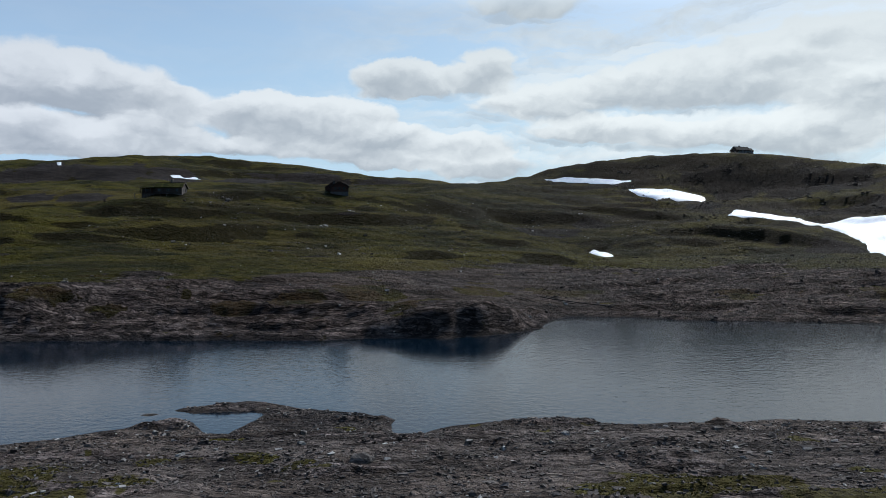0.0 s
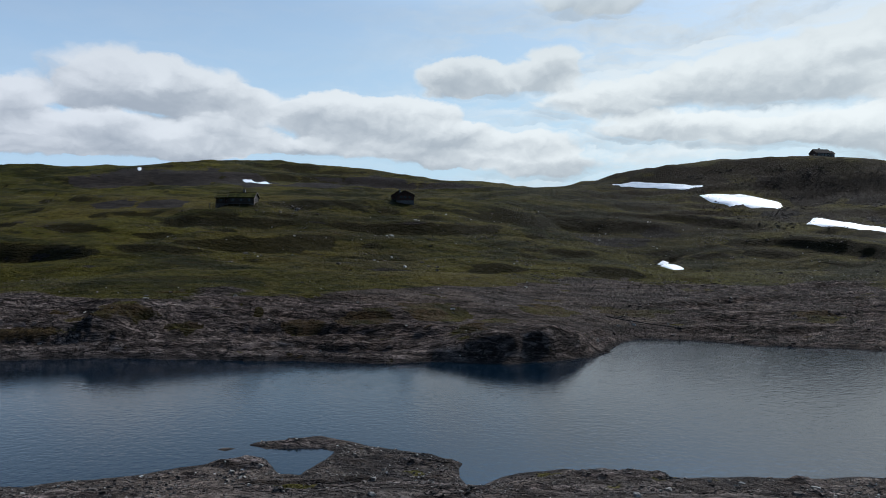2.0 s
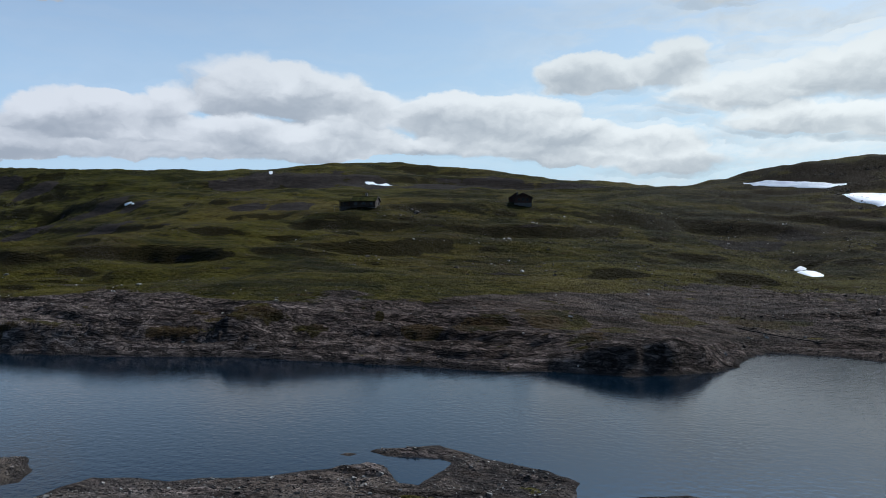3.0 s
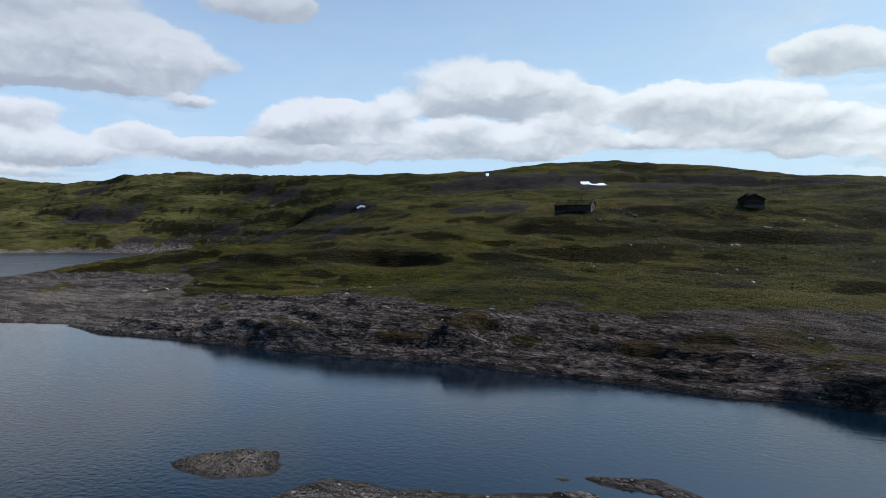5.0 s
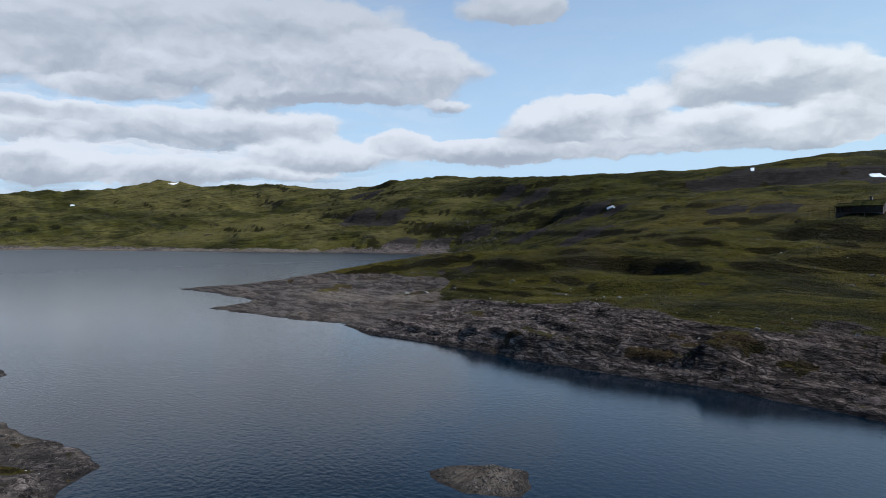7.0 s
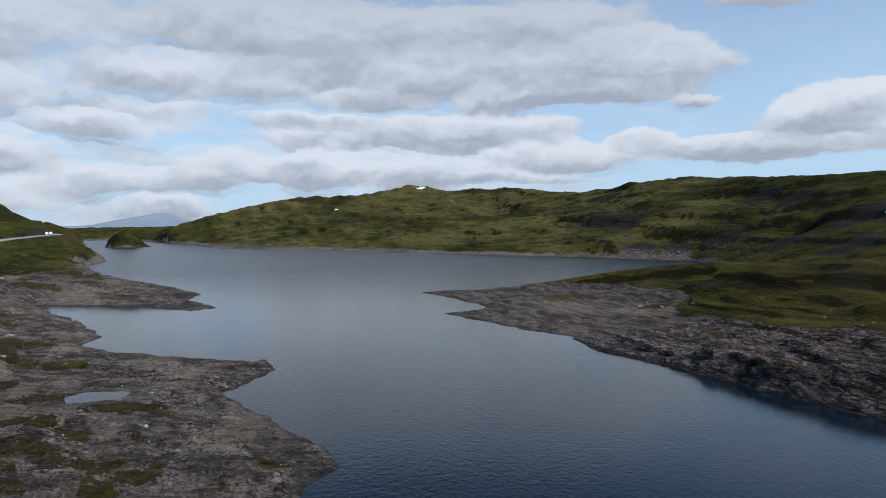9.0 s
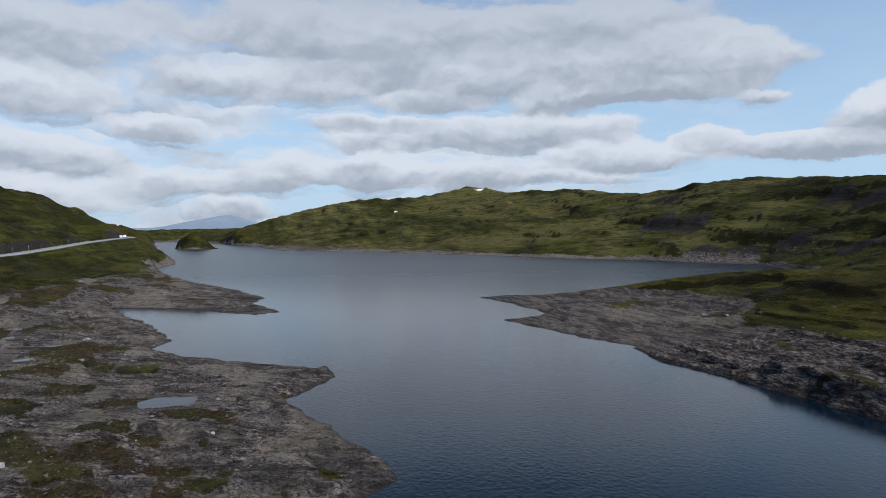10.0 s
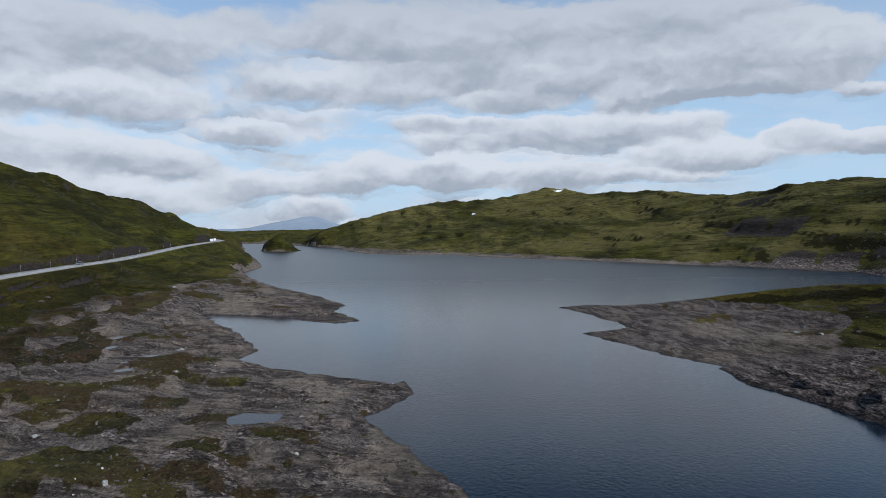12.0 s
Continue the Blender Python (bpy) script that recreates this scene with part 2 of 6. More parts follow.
def ground_material():
    m, n = material("mountain_ground")
    at = n.add("NewGeometry")
    turf = n.add("Attribute", attribute_name="turf", out=2)
    moss = n.add("Attribute", attribute_name="moss", out=2)
    z = n.add("SeparateXYZ", at, out=2)
    # slaty rock: strata run along the lake, and turn round on the western flats
    veer = n.math("MULTIPLY", n.ramp(n.add("SeparateXYZ", at), -48.0, -66.0), n.ramp(n.add("SeparateXYZ", at, out=1), 60.0, 40.0, 0.0, -1.3))
    lie = n.add("VectorRotate", at, (-100.0, -20.0, 0.0), (0.0, 0.0, 1.0), veer)
    strata = n.vec("MULTIPLY", lie, (0.30, 1.0, 1.8))
    a = n.noise(strata, 0.30, 9.0, 0.66, 0.7)
    b = n.noise(strata, 1.9, 8.0, 0.72, 0.3)
    c = n.noise(at, 0.05, 5.0, 0.6)
    d = n.noise(at, 5.0, 4.0, 0.8)
    low = n.mix(n.ramp(c, 0.42, 0.62), (0.044, 0.036, 0.032), (0.056, 0.043, 0.036))
    high = n.mix(n.ramp(c, 0.42, 0.62), (0.130, 0.107, 0.096), (0.146, 0.116, 0.098))
    gravel = n.mix(n.ramp(a, 0.41, 0.58), low, high)
    gravel = n.mix(n.ramp(b, 0.56, 0.68, 0.0, 0.38), gravel, (0.190, 0.168, 0.152))
    gravel = n.mix(n.ramp(b, 0.46, 0.36, 0.0, 0.4), gravel, (0.020, 0.018, 0.018))
    # massive schist: dark, with flowing folia
    flow = n.add("VectorRotate", n.vec("MULTIPLY", lie, (0.24, 0.5, 0.75)), (0.0, 0.0, 0.0), (0.0, 1.0, 0.0), 0.34)
    e = n.noise(flow, 1.1, 8.0, 0.68, 1.4)
    schist = n.mix(n.ramp(e, 0.42, 0.60), (0.040, 0.031, 0.028), (0.196, 0.158, 0.144))
    schist = n.mix(n.ramp(e, 0.57, 0.68, 0.0, 0.7), schist, (0.31, 0.268, 0.248))
    # it splits into long lens-shaped slabs
    warp = n.vec("MULTIPLY", n.vec("SUBTRACT", n.noise(at, 0.35, 4.0, 0.6, out=1), (0.5, 0.5, 0.5)), (5.0, 2.5, 2.0))
    slab_at = n.add("VectorRotate", n.vec("MULTIPLY", n.vec("ADD", lie, warp), (0.13, 0.6, 1.25)), (0.0, 0.0, 0.0), (0.0, 1.0, 0.0), 0.10)
    slab, slab_tone = n.cells(slab_at, 0.9)
    split_tone = n.cells(slab_at, 3.4)[1]
    joint = n.ramp(n.cells(slab_at, 0.9, "DISTANCE_TO_EDGE"), 0.012, 0.06, 0.78, 0.0)
    schist = n.tone(schist, n.math("MULTIPLY", n.ramp(slab_tone, 0.0, 1.0, 0.75, 1.3, False), n.ramp(split_tone, 0.0, 1.0, 0.7, 1.35, False)))
    schist = n.mix(joint, schist, (0.012, 0.011, 0.011))
    pebble, pebble_tone = n.cells(n.vec("MULTIPLY", at, (0.7, 1.0, 1.0)), 3.2)
    gravel = n.tone(gravel, n.math("MULTIPLY", n.ramp(pebble_tone, 0.0, 1.0, 0.68, 1.4, False), n.ramp(split_tone, 0.0, 1.0, 0.8, 1.2, False)))
    rock = n.mix(n.ramp(n.math("ADD", n.add("Attribute", attribute_name="crag", out=2), n.math("SUBTRACT", a, 0.5)), 0.35, 0.65), gravel, schist)
    rock = n.mix(n.ramp(d, 0.57, 0.65, 0.0, 0.38), rock, (0.22, 0.198, 0.184))
    rock = n.mix(n.ramp(d, 0.45, 0.37, 0.0, 0.38), rock, (0.02, 0.018, 0.018))
    silt = n.math("ADD", n.add("Attribute", attribute_name="silt", out=2), n.math("MULTIPLY", n.math("SUBTRACT", b, 0.5), 1.1))
    rock = n.mix(n.ramp(silt, 0.35, 0.70, 0.0, 0.85), rock, n.mix(n.ramp(a, 0.4, 0.6), (0.125, 0.101, 0.082), (0.195, 0.160, 0.131)))
    split = n.noise(n.vec("MULTIPLY", lie, (0.25, 0.6, 1.1)), 0.55, 5.0, 0.62, 1.0)
    crack = n.ramp(n.math("ABSOLUTE", n.math("SUBTRACT", split, 0.5)), 0.003, 0.022, 0.6, 0.0)
    rock = n.mix(crack, rock, (0.012, 0.011, 0.011))
    # wet dark stone along the water line
    # the dark band reaches higher on the crags of the north bank
    crag_rise = n.math("MULTIPLY", n.ramp(n.add("Attribute", attribute_name="crag", out=2), 0.5, 0.9), n.ramp(n.add("SeparateXYZ", at, out=1), 60.0, 80.0, 0.0, 0.35))
    wet = n.ramp(n.math("SUBTRACT", n.math("ADD", z, n.math("MULTIPLY", n.noise(at, 0.5, 4.0), 0.9)), crag_rise), 0.30, 0.95, 0.75, 0.0)
    rock = n.mix(wet, rock, (0.020, 0.019, 0.020))
    # above the old water line lichen and painted shade blacken the rock
    rock = n.mix(n.ramp(n.math("ADD", z, n.math("MULTIPLY", c, 4.0)), 8.5, 12.0, 0.0, 0.85), rock, (0.022, 0.018, 0.016))
    # turf: green, olive and rust-brown tussocks
    g1 = n.noise(n.vec("MULTIPLY", at, (0.5, 0.9, 2.5)), 0.030, 9.0, 0.66, 0.6)
    g2 = n.noise(n.vec("MULTIPLY", at, (0.4, 1.0, 3.0)), 0.30, 8.0, 0.72, 0.5)
    g3 = n.noise(at, 2.2, 6.0, 0.75)
    grass = n.mix(n.ramp(g1, 0.40, 0.56), (0.019, 0.022, 0.006), (0.072, 0.072, 0.012))
    g0 = n.noise(n.vec("MULTIPLY", at, (0.7, 1.0, 2.0)), 0.0075, 6.0, 0.6, 0.6)
    grass = n.mix(n.ramp(g0, 0.50, 0.64, 0.0, 0.7), grass, (0.100, 0.086, 0.022))
    grass = n.mix(n.ramp(g0, 0.48, 0.36, 0.0, 0.6), grass, (0.018, 0.019, 0.006))
    grass = n.mix(n.ramp(g2, 0.53, 0.66, 0.0, 0.75), grass, (0.052, 0.034, 0.013))
    grass = n.mix(n.ramp(g2, 0.47, 0.36, 0.0, 0.8), grass, (0.013, 0.015, 0.004))
    grass = n.mix(n.ramp(g3, 0.55, 0.66, 0.0, 0.45), grass, (0.095, 0.088, 0.020))
    grass = n.mix(n.ramp(g3, 0.44, 0.34, 0.0, 0.55), grass, (0.009, 0.011, 0.004))
    g4 = n.noise(n.vec("MULTIPLY", at, (0.5, 0.6, 3.0)), 0.09, 8.0, 0.68, 0.9)
    grass = n.mix(n.ramp(g4, 0.52, 0.62, 0.0, 0.45), grass, (0.020, 0.019, 0.008))
    grass = n.mix(n.ramp(g4, 0.47, 0.37, 0.0, 0.4), grass, (0.120, 0.108, 0.030))
    # western pastures: sunlight put into the yellow, thin dark ledges along the contours
    sunlit_patch = n.math("MULTIPLY", n.math("MULTIPLY", n.ramp(n.add("SeparateXYZ", at), -330.0, -620.0), n.ramp(n.add("SeparateXYZ", at, out=1), -60.0, 40.0)), n.ramp(g0, 0.43, 0.56, 0.12, 1.0))
    grass = n.mix(n.math("MULTIPLY", sunlit_patch, n.ramp(g4, 0.64, 0.44, 0.35, 0.8)), grass, (0.140, 0.122, 0.046))
    dip = n.add("VectorRotate", at, (0.0, 0.0, 0.0), (1.0, 0.0, 0.0), -0.12)
    contour = n.noise(n.vec("MULTIPLY", dip, (0.13, 0.13, 2.2)), 0.034, 6.0, 0.62, 0.8)
    thin = n.ramp(n.math("ABSOLUTE", n.math("SUBTRACT", contour, 0.5)), 0.003, 0.020, 0.7, 0.0)
    thin = n.math("MAXIMUM", thin, n.ramp(n.math("ABSOLUTE", n.math("SUBTRACT", contour, 0.6)), 0.003, 0.018, 0.6, 0.0))
    thin = n.math("MAXIMUM", thin, n.ramp(n.math("ABSOLUTE", n.math("SUBTRACT", contour, 0.42)), 0.003, 0.016, 0.55, 0.0))
    tuft, tuft_tone = n.cells(at, 1.2)
    knoll_tone = n.cells(n.vec("MULTIPLY", n.vec("ADD", dip, warp), (0.4, 0.5, 1.6)), 0.35)[1]
    grass = n.tone(grass, n.math("MULTIPLY", n.ramp(tuft_tone, 0.0, 1.0, 0.70, 1.15, False), n.ramp(knoll_tone, 0.0, 1.0, 0.86, 1.12, False)))
    thin = n.math("MULTIPLY", thin, n.ramp(n.add("SeparateXYZ", at), -230.0, -450.0, 0.12, 1.0))
    grass = n.mix(thin, grass, (0.012, 0.013, 0.005))
    # heather and crowberry, darkened for shade, on the steeper banks, grass on the levels
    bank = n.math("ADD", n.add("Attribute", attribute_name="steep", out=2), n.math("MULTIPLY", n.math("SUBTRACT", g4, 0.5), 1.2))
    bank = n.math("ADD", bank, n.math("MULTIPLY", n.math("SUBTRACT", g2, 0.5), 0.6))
    shaded_shrub = n.mix(n.ramp(g3, 0.4, 0.6), (0.007, 0.008, 0.003), (0.026, 0.021, 0.009))
    grass = n.mix(n.math("MULTIPLY", n.ramp(bank, 0.38, 0.68, 0.0, 0.85), n.ramp(n.add("SeparateXYZ", at, out=1), -130.0, -60.0, 0.3, 1.0)), grass, shaded_shrub)
    # bands of bare schist and strewn stones in the turf
    band = n.noise(n.vec("MULTIPLY", at, (0.35, 0.6, 5.0)), 0.040, 7.0, 0.62, 0.5)
    bare = n.ramp(band, 0.56, 0.62)
    stony = n.math("MULTIPLY", n.ramp(d, 0.58, 0.64), n.ramp(n.noise(at, 0.04, 4.0), 0.54, 0.64))
    grass = n.mix(stony, grass, (0.21, 0.205, 0.195))
    fray = n.math("ADD", turf, n.math("MULTIPLY", n.math("SUBTRACT", n.noise(n.vec("MULTIPLY", at, (0.4, 1.0, 2.0)), 0.4, 8.0, 0.75), 0.5), 1.3))
    fray = n.math("SUBTRACT", fray, n.math("MULTIPLY", bare, 0.35))
    cushion = n.math("ADD", moss, n.math("MULTIPLY", n.math("SUBTRACT", g3, 0.5), 1.2))
    green = n.math("MAXIMUM", n.ramp(fray, 0.42, 0.58), n.ramp(cushion, 0.45, 0.65, 0.0, 0.9))
    relief = n.math("ADD", n.math("MULTIPLY", n.math("SUBTRACT", b, n.math("MULTIPLY", crack, 0.35)), 0.9), n.math("ADD", n.math("MULTIPLY", e, 1.1), n.math("ADD", n.math("MULTIPLY", g3, 0.35), n.math("SUBTRACT", n.math("MULTIPLY", g2, 0.9), n.math("ADD", thin, n.math("ADD", n.math("MULTIPLY", tuft, 0.35), n.math("MULTIPLY", joint, 0.3)))))))
    # cloud shadow over the east is put into the rock and heath colours
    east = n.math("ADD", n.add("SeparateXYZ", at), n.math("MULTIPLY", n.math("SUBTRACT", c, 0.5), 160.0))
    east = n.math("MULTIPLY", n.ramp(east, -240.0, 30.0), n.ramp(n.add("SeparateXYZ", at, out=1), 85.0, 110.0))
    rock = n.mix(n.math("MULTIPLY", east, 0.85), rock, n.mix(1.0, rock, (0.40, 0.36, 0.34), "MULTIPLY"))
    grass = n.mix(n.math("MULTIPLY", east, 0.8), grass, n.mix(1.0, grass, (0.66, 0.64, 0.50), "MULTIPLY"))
    # heather on the eastern hill, painted darker still for the same shadow
    heather_shade = n.math("MULTIPLY", n.ramp(n.add("SeparateXYZ", at), 0.0, 110.0), n.ramp(n.add("SeparateXYZ", at, out=1), 205.0, 310.0, 0.0, 0.92))
    grass = n.mix(n.math("MULTIPLY", heather_shade, n.ramp(g1, 0.60, 0.46, 0.05, 1.0)), grass, n.mix(n.ramp(g3, 0.4, 0.6), (0.010, 0.008, 0.005), (0.024, 0.018, 0.010)))
    rock = n.mix(heather_shade, rock, n.mix(1.0, rock, (0.42, 0.36, 0.33), "MULTIPLY"))
    # the heath on the north side is browner than the western pastures
    grass = n.mix(n.ramp(n.add("SeparateXYZ", at), -450.0, -250.0), grass, n.mix(1.0, grass, (1.08, 0.98, 1.04), "MULTIPLY"))
    # peat and withered moss in the bare zone
    peat = n.math("MULTIPLY", n.ramp(cushion, 0.45, 0.65), n.ramp(n.noise(at, 0.11, 4.0, 0.6), 0.44, 0.56, 0.0, 0.8))
    peat = n.math("MULTIPLY", peat, n.ramp(turf, 0.5, 0.3))
    grass = n.mix(peat, grass, n.mix(n.ramp(g3, 0.4, 0.6), (0.026, 0.017, 0.009), (0.070, 0.045, 0.022)))
    # fresh olive moss and sedge in the hollows of the near shore
    fresh = n.math("MULTIPLY", n.ramp(n.add("SeparateXYZ", at, out=1), 70.0, 62.0), n.ramp(n.add("SeparateXYZ", at), -62.0, -54.0))
    grass = n.mix(1.0, grass, (0.86, 0.83, 0.77), "MULTIPLY")
    grass = n.mix(n.math("MULTIPLY", fresh, n.ramp(g3, 0.36, 0.6, 0.25, 0.8)), grass, (0.078, 0.070, 0.017))
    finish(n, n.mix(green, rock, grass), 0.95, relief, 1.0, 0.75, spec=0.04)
    return m


def water_material():
    m, n = material("lake_water")
    at = n.add("NewGeometry")
    long = n.noise(n.vec("MULTIPLY", at, (0.8, 1.4, 1.0)), 0.8, 3.0, 0.55)
    small = n.noise(n.vec("MULTIPLY", at, (1.0, 1.7, 1.0)), 2.6, 4.0, 0.65)
    gust = n.ramp(n.noise(n.vec("MULTIPLY", at, (0.6, 1.0, 1.0)), 0.012, 3.0, 0.5), 0.35, 0.68, 0.55, 1.1)
    gust = n.math("MULTIPLY", gust, n.ramp(n.add("SeparateXYZ", at), -120.0, -420.0, 1.0, 0.12))
    chop = n.noise(n.vec("MULTIPLY", at, (1.0, 1.2, 1.0)), 1.25, 2.0, 0.5, 0.3)
    waves = n.math("MULTIPLY", n.math("ADD", n.math("MULTIPLY", long, 0.4), n.math("ADD", n.math("MULTIPLY", small, 0.2), n.math("MULTIPLY", chop, 1.0))), gust)
    ruffled = n.ramp(n.add("SeparateXYZ", at), -120.0, -480.0, 0.10, 0.28)
    p = finish(n, (0.0014, 0.0060, 0.0120), ruffled, waves, 0.16, 0.2, spec=0.5)
    p.inputs["IOR"].default_value = 1.34
    return m


GROUND, WATER = ground_material(), water_material()

# ---------------------------------------------------------------- the lie of the land
# The lake's edge at level 0, sunwise from its near east end: near shore, western shore, far shore, peninsula, north shore.
NEAR_EDGE = [(160, 40), (90, 47), (60, 52), (35.4, 55.3), (31.8, 56), (26, 56.1), (20.5, 55), (16.3, 54.6), (12, 55.3), (7.5, 55), (3.9, 55.6), (0.7, 54.3),
    (-1, 52.6), (-2.7, 50.7), (-3.4, 50.6), (-3.6, 52.6), (-3.6, 55.8), (-6.8, 58), (-10.8, 59.1), (-15.3, 61.5), (-17.2, 62.2), (-19.2, 61.3),
    (-22.5, 60), (-23, 58.9), (-21.2, 58.1), (-18.5, 58.6), (-15.9, 59), (-14.8, 57.9), (-15.4, 54.7), (-16.4, 52.2), (-18, 52.3), (-19.6, 55.4),
    (-20.8, 56), (-22.2, 55.1), (-25.1, 53.4), (-28, 50.8), (-32, 49.2), (-35.7, 47.7), (-39.2, 47.5), (-42, 46.8), (-42.8, 44), (-43.5, 38),
    (-46, 28), (-52, 17), (-60, 9), (-68, 7)]
WEST_EDGE = [(-74, 10), (-80, 15), (-88, 14), (-94.8, 11), (-105, 8.2), (-111, 5), (-122.5, 1.3), (-129, 6.5), (-137.6, 11.8), (-141, 11.8),
    (-150.5, 10), (-147.5, 6.8), (-154, 0), (-160.5, -8.5), (-167.5, -18.2), (-180, -31), (-192, -27), (-234, -42), (-279, -62), (-267, -30),
    (-246, -8), (-252.5, 1), (-281, -10), (-304, -5.5), (-342, -18.4), (-394, -44.5), (-504, -89), (-610, -84.5), (-760, -112), (-1000, -165),
    (-1250, -205), (-1500, -290), (-1530, -220)]
FAR_EDGE = [(-1318, -106), (-1273, -82), (-1165, -40), (-1017, -20), (-904, 5), (-849, 69), (-855, 108), (-789, 136), (-765, 150), (-702, 205),
    (-625, 257), (-565, 312), (-507, 332), (-470, 360), (-425, 350), (-385, 330), (-340, 285), (-300, 245), (-270, 215), (-255, 195),
    (-262, 175), (-274, 150), (-284, 120), (-290, 97)]
NORTH_EDGE = [(-282, 83.3), (-262, 89), (-237, 91), (-222, 88), (-213.5, 71.4), (-196, 75), (-171, 80.5), (-157, 87.5), (-153, 86), (-139, 84),
    (-121, 88), (-104, 89.5), (-88, 91), (-72.5, 94), (-61, 97.7), (-50, 98), (-40, 98), (-29, 98.5), (-18, 98), (-11.5, 100.3), (0, 100),
    (7, 103), (10, 104.7), (14, 109.5), (18, 118.5), (20.3, 123.7), (23, 127), (32.5, 126), (46, 121), (60, 119.5), (74.5, 116.5), (110, 112), (160, 108)]
LAKE = NEAR_EDGE + WEST_EDGE + FAR_EDGE + NORTH_EDGE
ISLET = [(-57.6, 41.4), (-57.4, 43.8), (-55.1, 47.4), (-51.5, 49), (-47.8, 46.6), (-46.6, 44), (-48.9, 42.2), (-51.5, 40.6), (-55.1, 40.2)]
ISLAND = [(-1080, -142), (-1045, -149), (-1012, -138), (-1002, -114), (-1015, -94), (-1055, -86), (-1085, -106)]
SKERRY = [(-26, 57.4), (-25, 58.1), (-24, 57.9), (-24.8, 57.2)]

# Crests, brinks and hollows: lines of x, y and height.
NORTH_LINES = {
    "bank": [(-121, 93, 2.8), (-104, 94.5, 4.4), (-88, 97, 4.8), (-72, 101, 4.8), (-60.6, 107.6, 4.3), (-41.8, 108.7, 3.5), (-26.1, 108.7, 3.1), (-14.6, 109.7, 1.8)],
    "bench": [(-66, 103, 7.1), (-56, 113, 6.6), (-47, 119, 6.4), (-36, 121, 6), (-22, 122, 5.5), (-13, 119, 4.9), (-2, 125, 4.4), (8, 150, 4.8)],
    "dome": [(-10, 101.8, 2.4), (-5, 102.6, 3.4), (1, 104, 4.4), (6, 105.8, 4.8), (11, 108, 4.2), (15, 113, 2.3)],
    "dome_back": [(-8, 122, 2.9), (2, 128, 3.3), (12, 127, 3)],
    "terrace": [(-81, 126, 9.3), (-60, 138, 9.9), (-50, 141, 10.6), (-28, 152, 10.2), (-11, 160, 9.6), (9, 175, 7.4), (30, 172, 6.3), (60, 167, 5.3), (81, 161, 6.6), (96, 152, 7.3), (130, 140, 8)],
    "foot": [(-100, 156, 12), (-77, 174, 13.1), (-69, 184, 13.4), (-44, 180, 11.6), (-25, 188, 11.4), (-4, 200, 12), (20, 214, 10.9), (41, 231, 8.7), (54, 242, 8)],
}
SLOPE_LINES = {
    "cabin_ridge": [(-97, 233, 29.1), (-88, 240, 29.8), (-78, 250, 31.4), (-63, 254, 31.2), (-44, 264, 32.1), (-30, 273, 31.7), (-6, 285, 31.5), (4, 320, 35.4), (20, 369, 41.8), (52, 427, 48)],
    "snow_valley": [(64, 425, 47.6), (111, 374, 38.2), (128, 304, 24.4), (139, 277, 20.4), (150, 235, 12), (140, 200, 8)],
}
EAST_LINES = {
    "east_hill": [(21, 520, 52.3), (45, 478, 51.6), (58, 461, 53), (73, 449, 59), (95, 440, 61.4), (130, 436, 64.4), (156, 431, 66), (181, 423, 65.4), (190, 421, 64.6), (211, 409, 60.5), (229, 393, 56.6), (242, 380, 53.6), (330, 300, 45)],
    "east_back": [(110, 462, 62.5), (135, 457, 64.6), (165, 452, 66), (190, 446, 65.6), (205, 440, 63.6)],
    "east_foot": [(140, 371, 32.5), (157, 374, 35.1), (183, 339, 32.6), (192, 305, 31.4)],
}
HILL_LINES = {
    "north_hill": [(-344, 540, 72.7), (-319, 543, 73.9), (-282, 507, 67.1), (-273, 557, 78), (-255, 587, 82.4), (-212, 615, 84.6), (-177, 615, 79.6), (-134, 626, 78.7), (-105, 631, 75.7), (-64, 637, 66.4), (-34, 649, 65.8), (8, 660, 65), (27, 679, 63.2)],
    "north_hollow": [(-226, 354, 40), (-214, 430, 47), (-190, 484, 53.7), (-158, 506, 56.3), (-93, 512, 53), (-40, 478, 46.6), (-2, 480, 47.5)],
    "behind": [(-340, 760, 50), (-100, 800, 45), (150, 760, 35), (380, 560, 30)],
}
PENINSULA_LINES = {
    "spine": [(-271, 90, 0.9), (-264, 104, 2.4), (-256, 119, 4.7), (-248, 132, 7.2), (-236, 148, 11.1), (-221, 159, 13.9), (-198, 165, 15.9), (-169, 171, 17.1), (-154, 174, 18.5), (-142, 184, 19.8), (-135, 199, 21.6), (-119, 214, 24.3)],
    "flat": [(-221, 89, 2.6), (-219, 112, 3.2), (-201, 136, 2.2), (-187, 134, 2.5)],
    "shelf": [(-170, 106, 1.4), (-145, 115, 3.4), (-113, 114, 4.2), (-102, 128, 7.7)],
    "hollow": [(-152, 138, 8.2), (-122, 146, 10.7), (-99, 151, 10.5)],
}
WEST_LINES = {
    "west_hill": [(-350, 545, 73.0), (-428, 519, 73.2), (-479, 511, 74.3), (-540, 506, 74.3), (-597, 533, 81.6), (-652, 545, 81.7), (-714, 549, 89.9), (-772, 519, 85.6), (-839, 508, 79.1), (-927, 495, 77.3), (-1049, 473, 85.6), (-1168, 448, 95.2)],
    "west_slope": [(-405, 388, 12), (-398, 412, 22)],
    "west_foot": [(-520, 386, 13), (-577, 361, 20), (-616, 334, 20), (-682, 261, 13.4)],
    "west_middle": [(-474, 432, 34), (-569, 409, 32.9), (-657, 384, 38), (-720, 350, 31), (-804, 307, 27.7)],
}
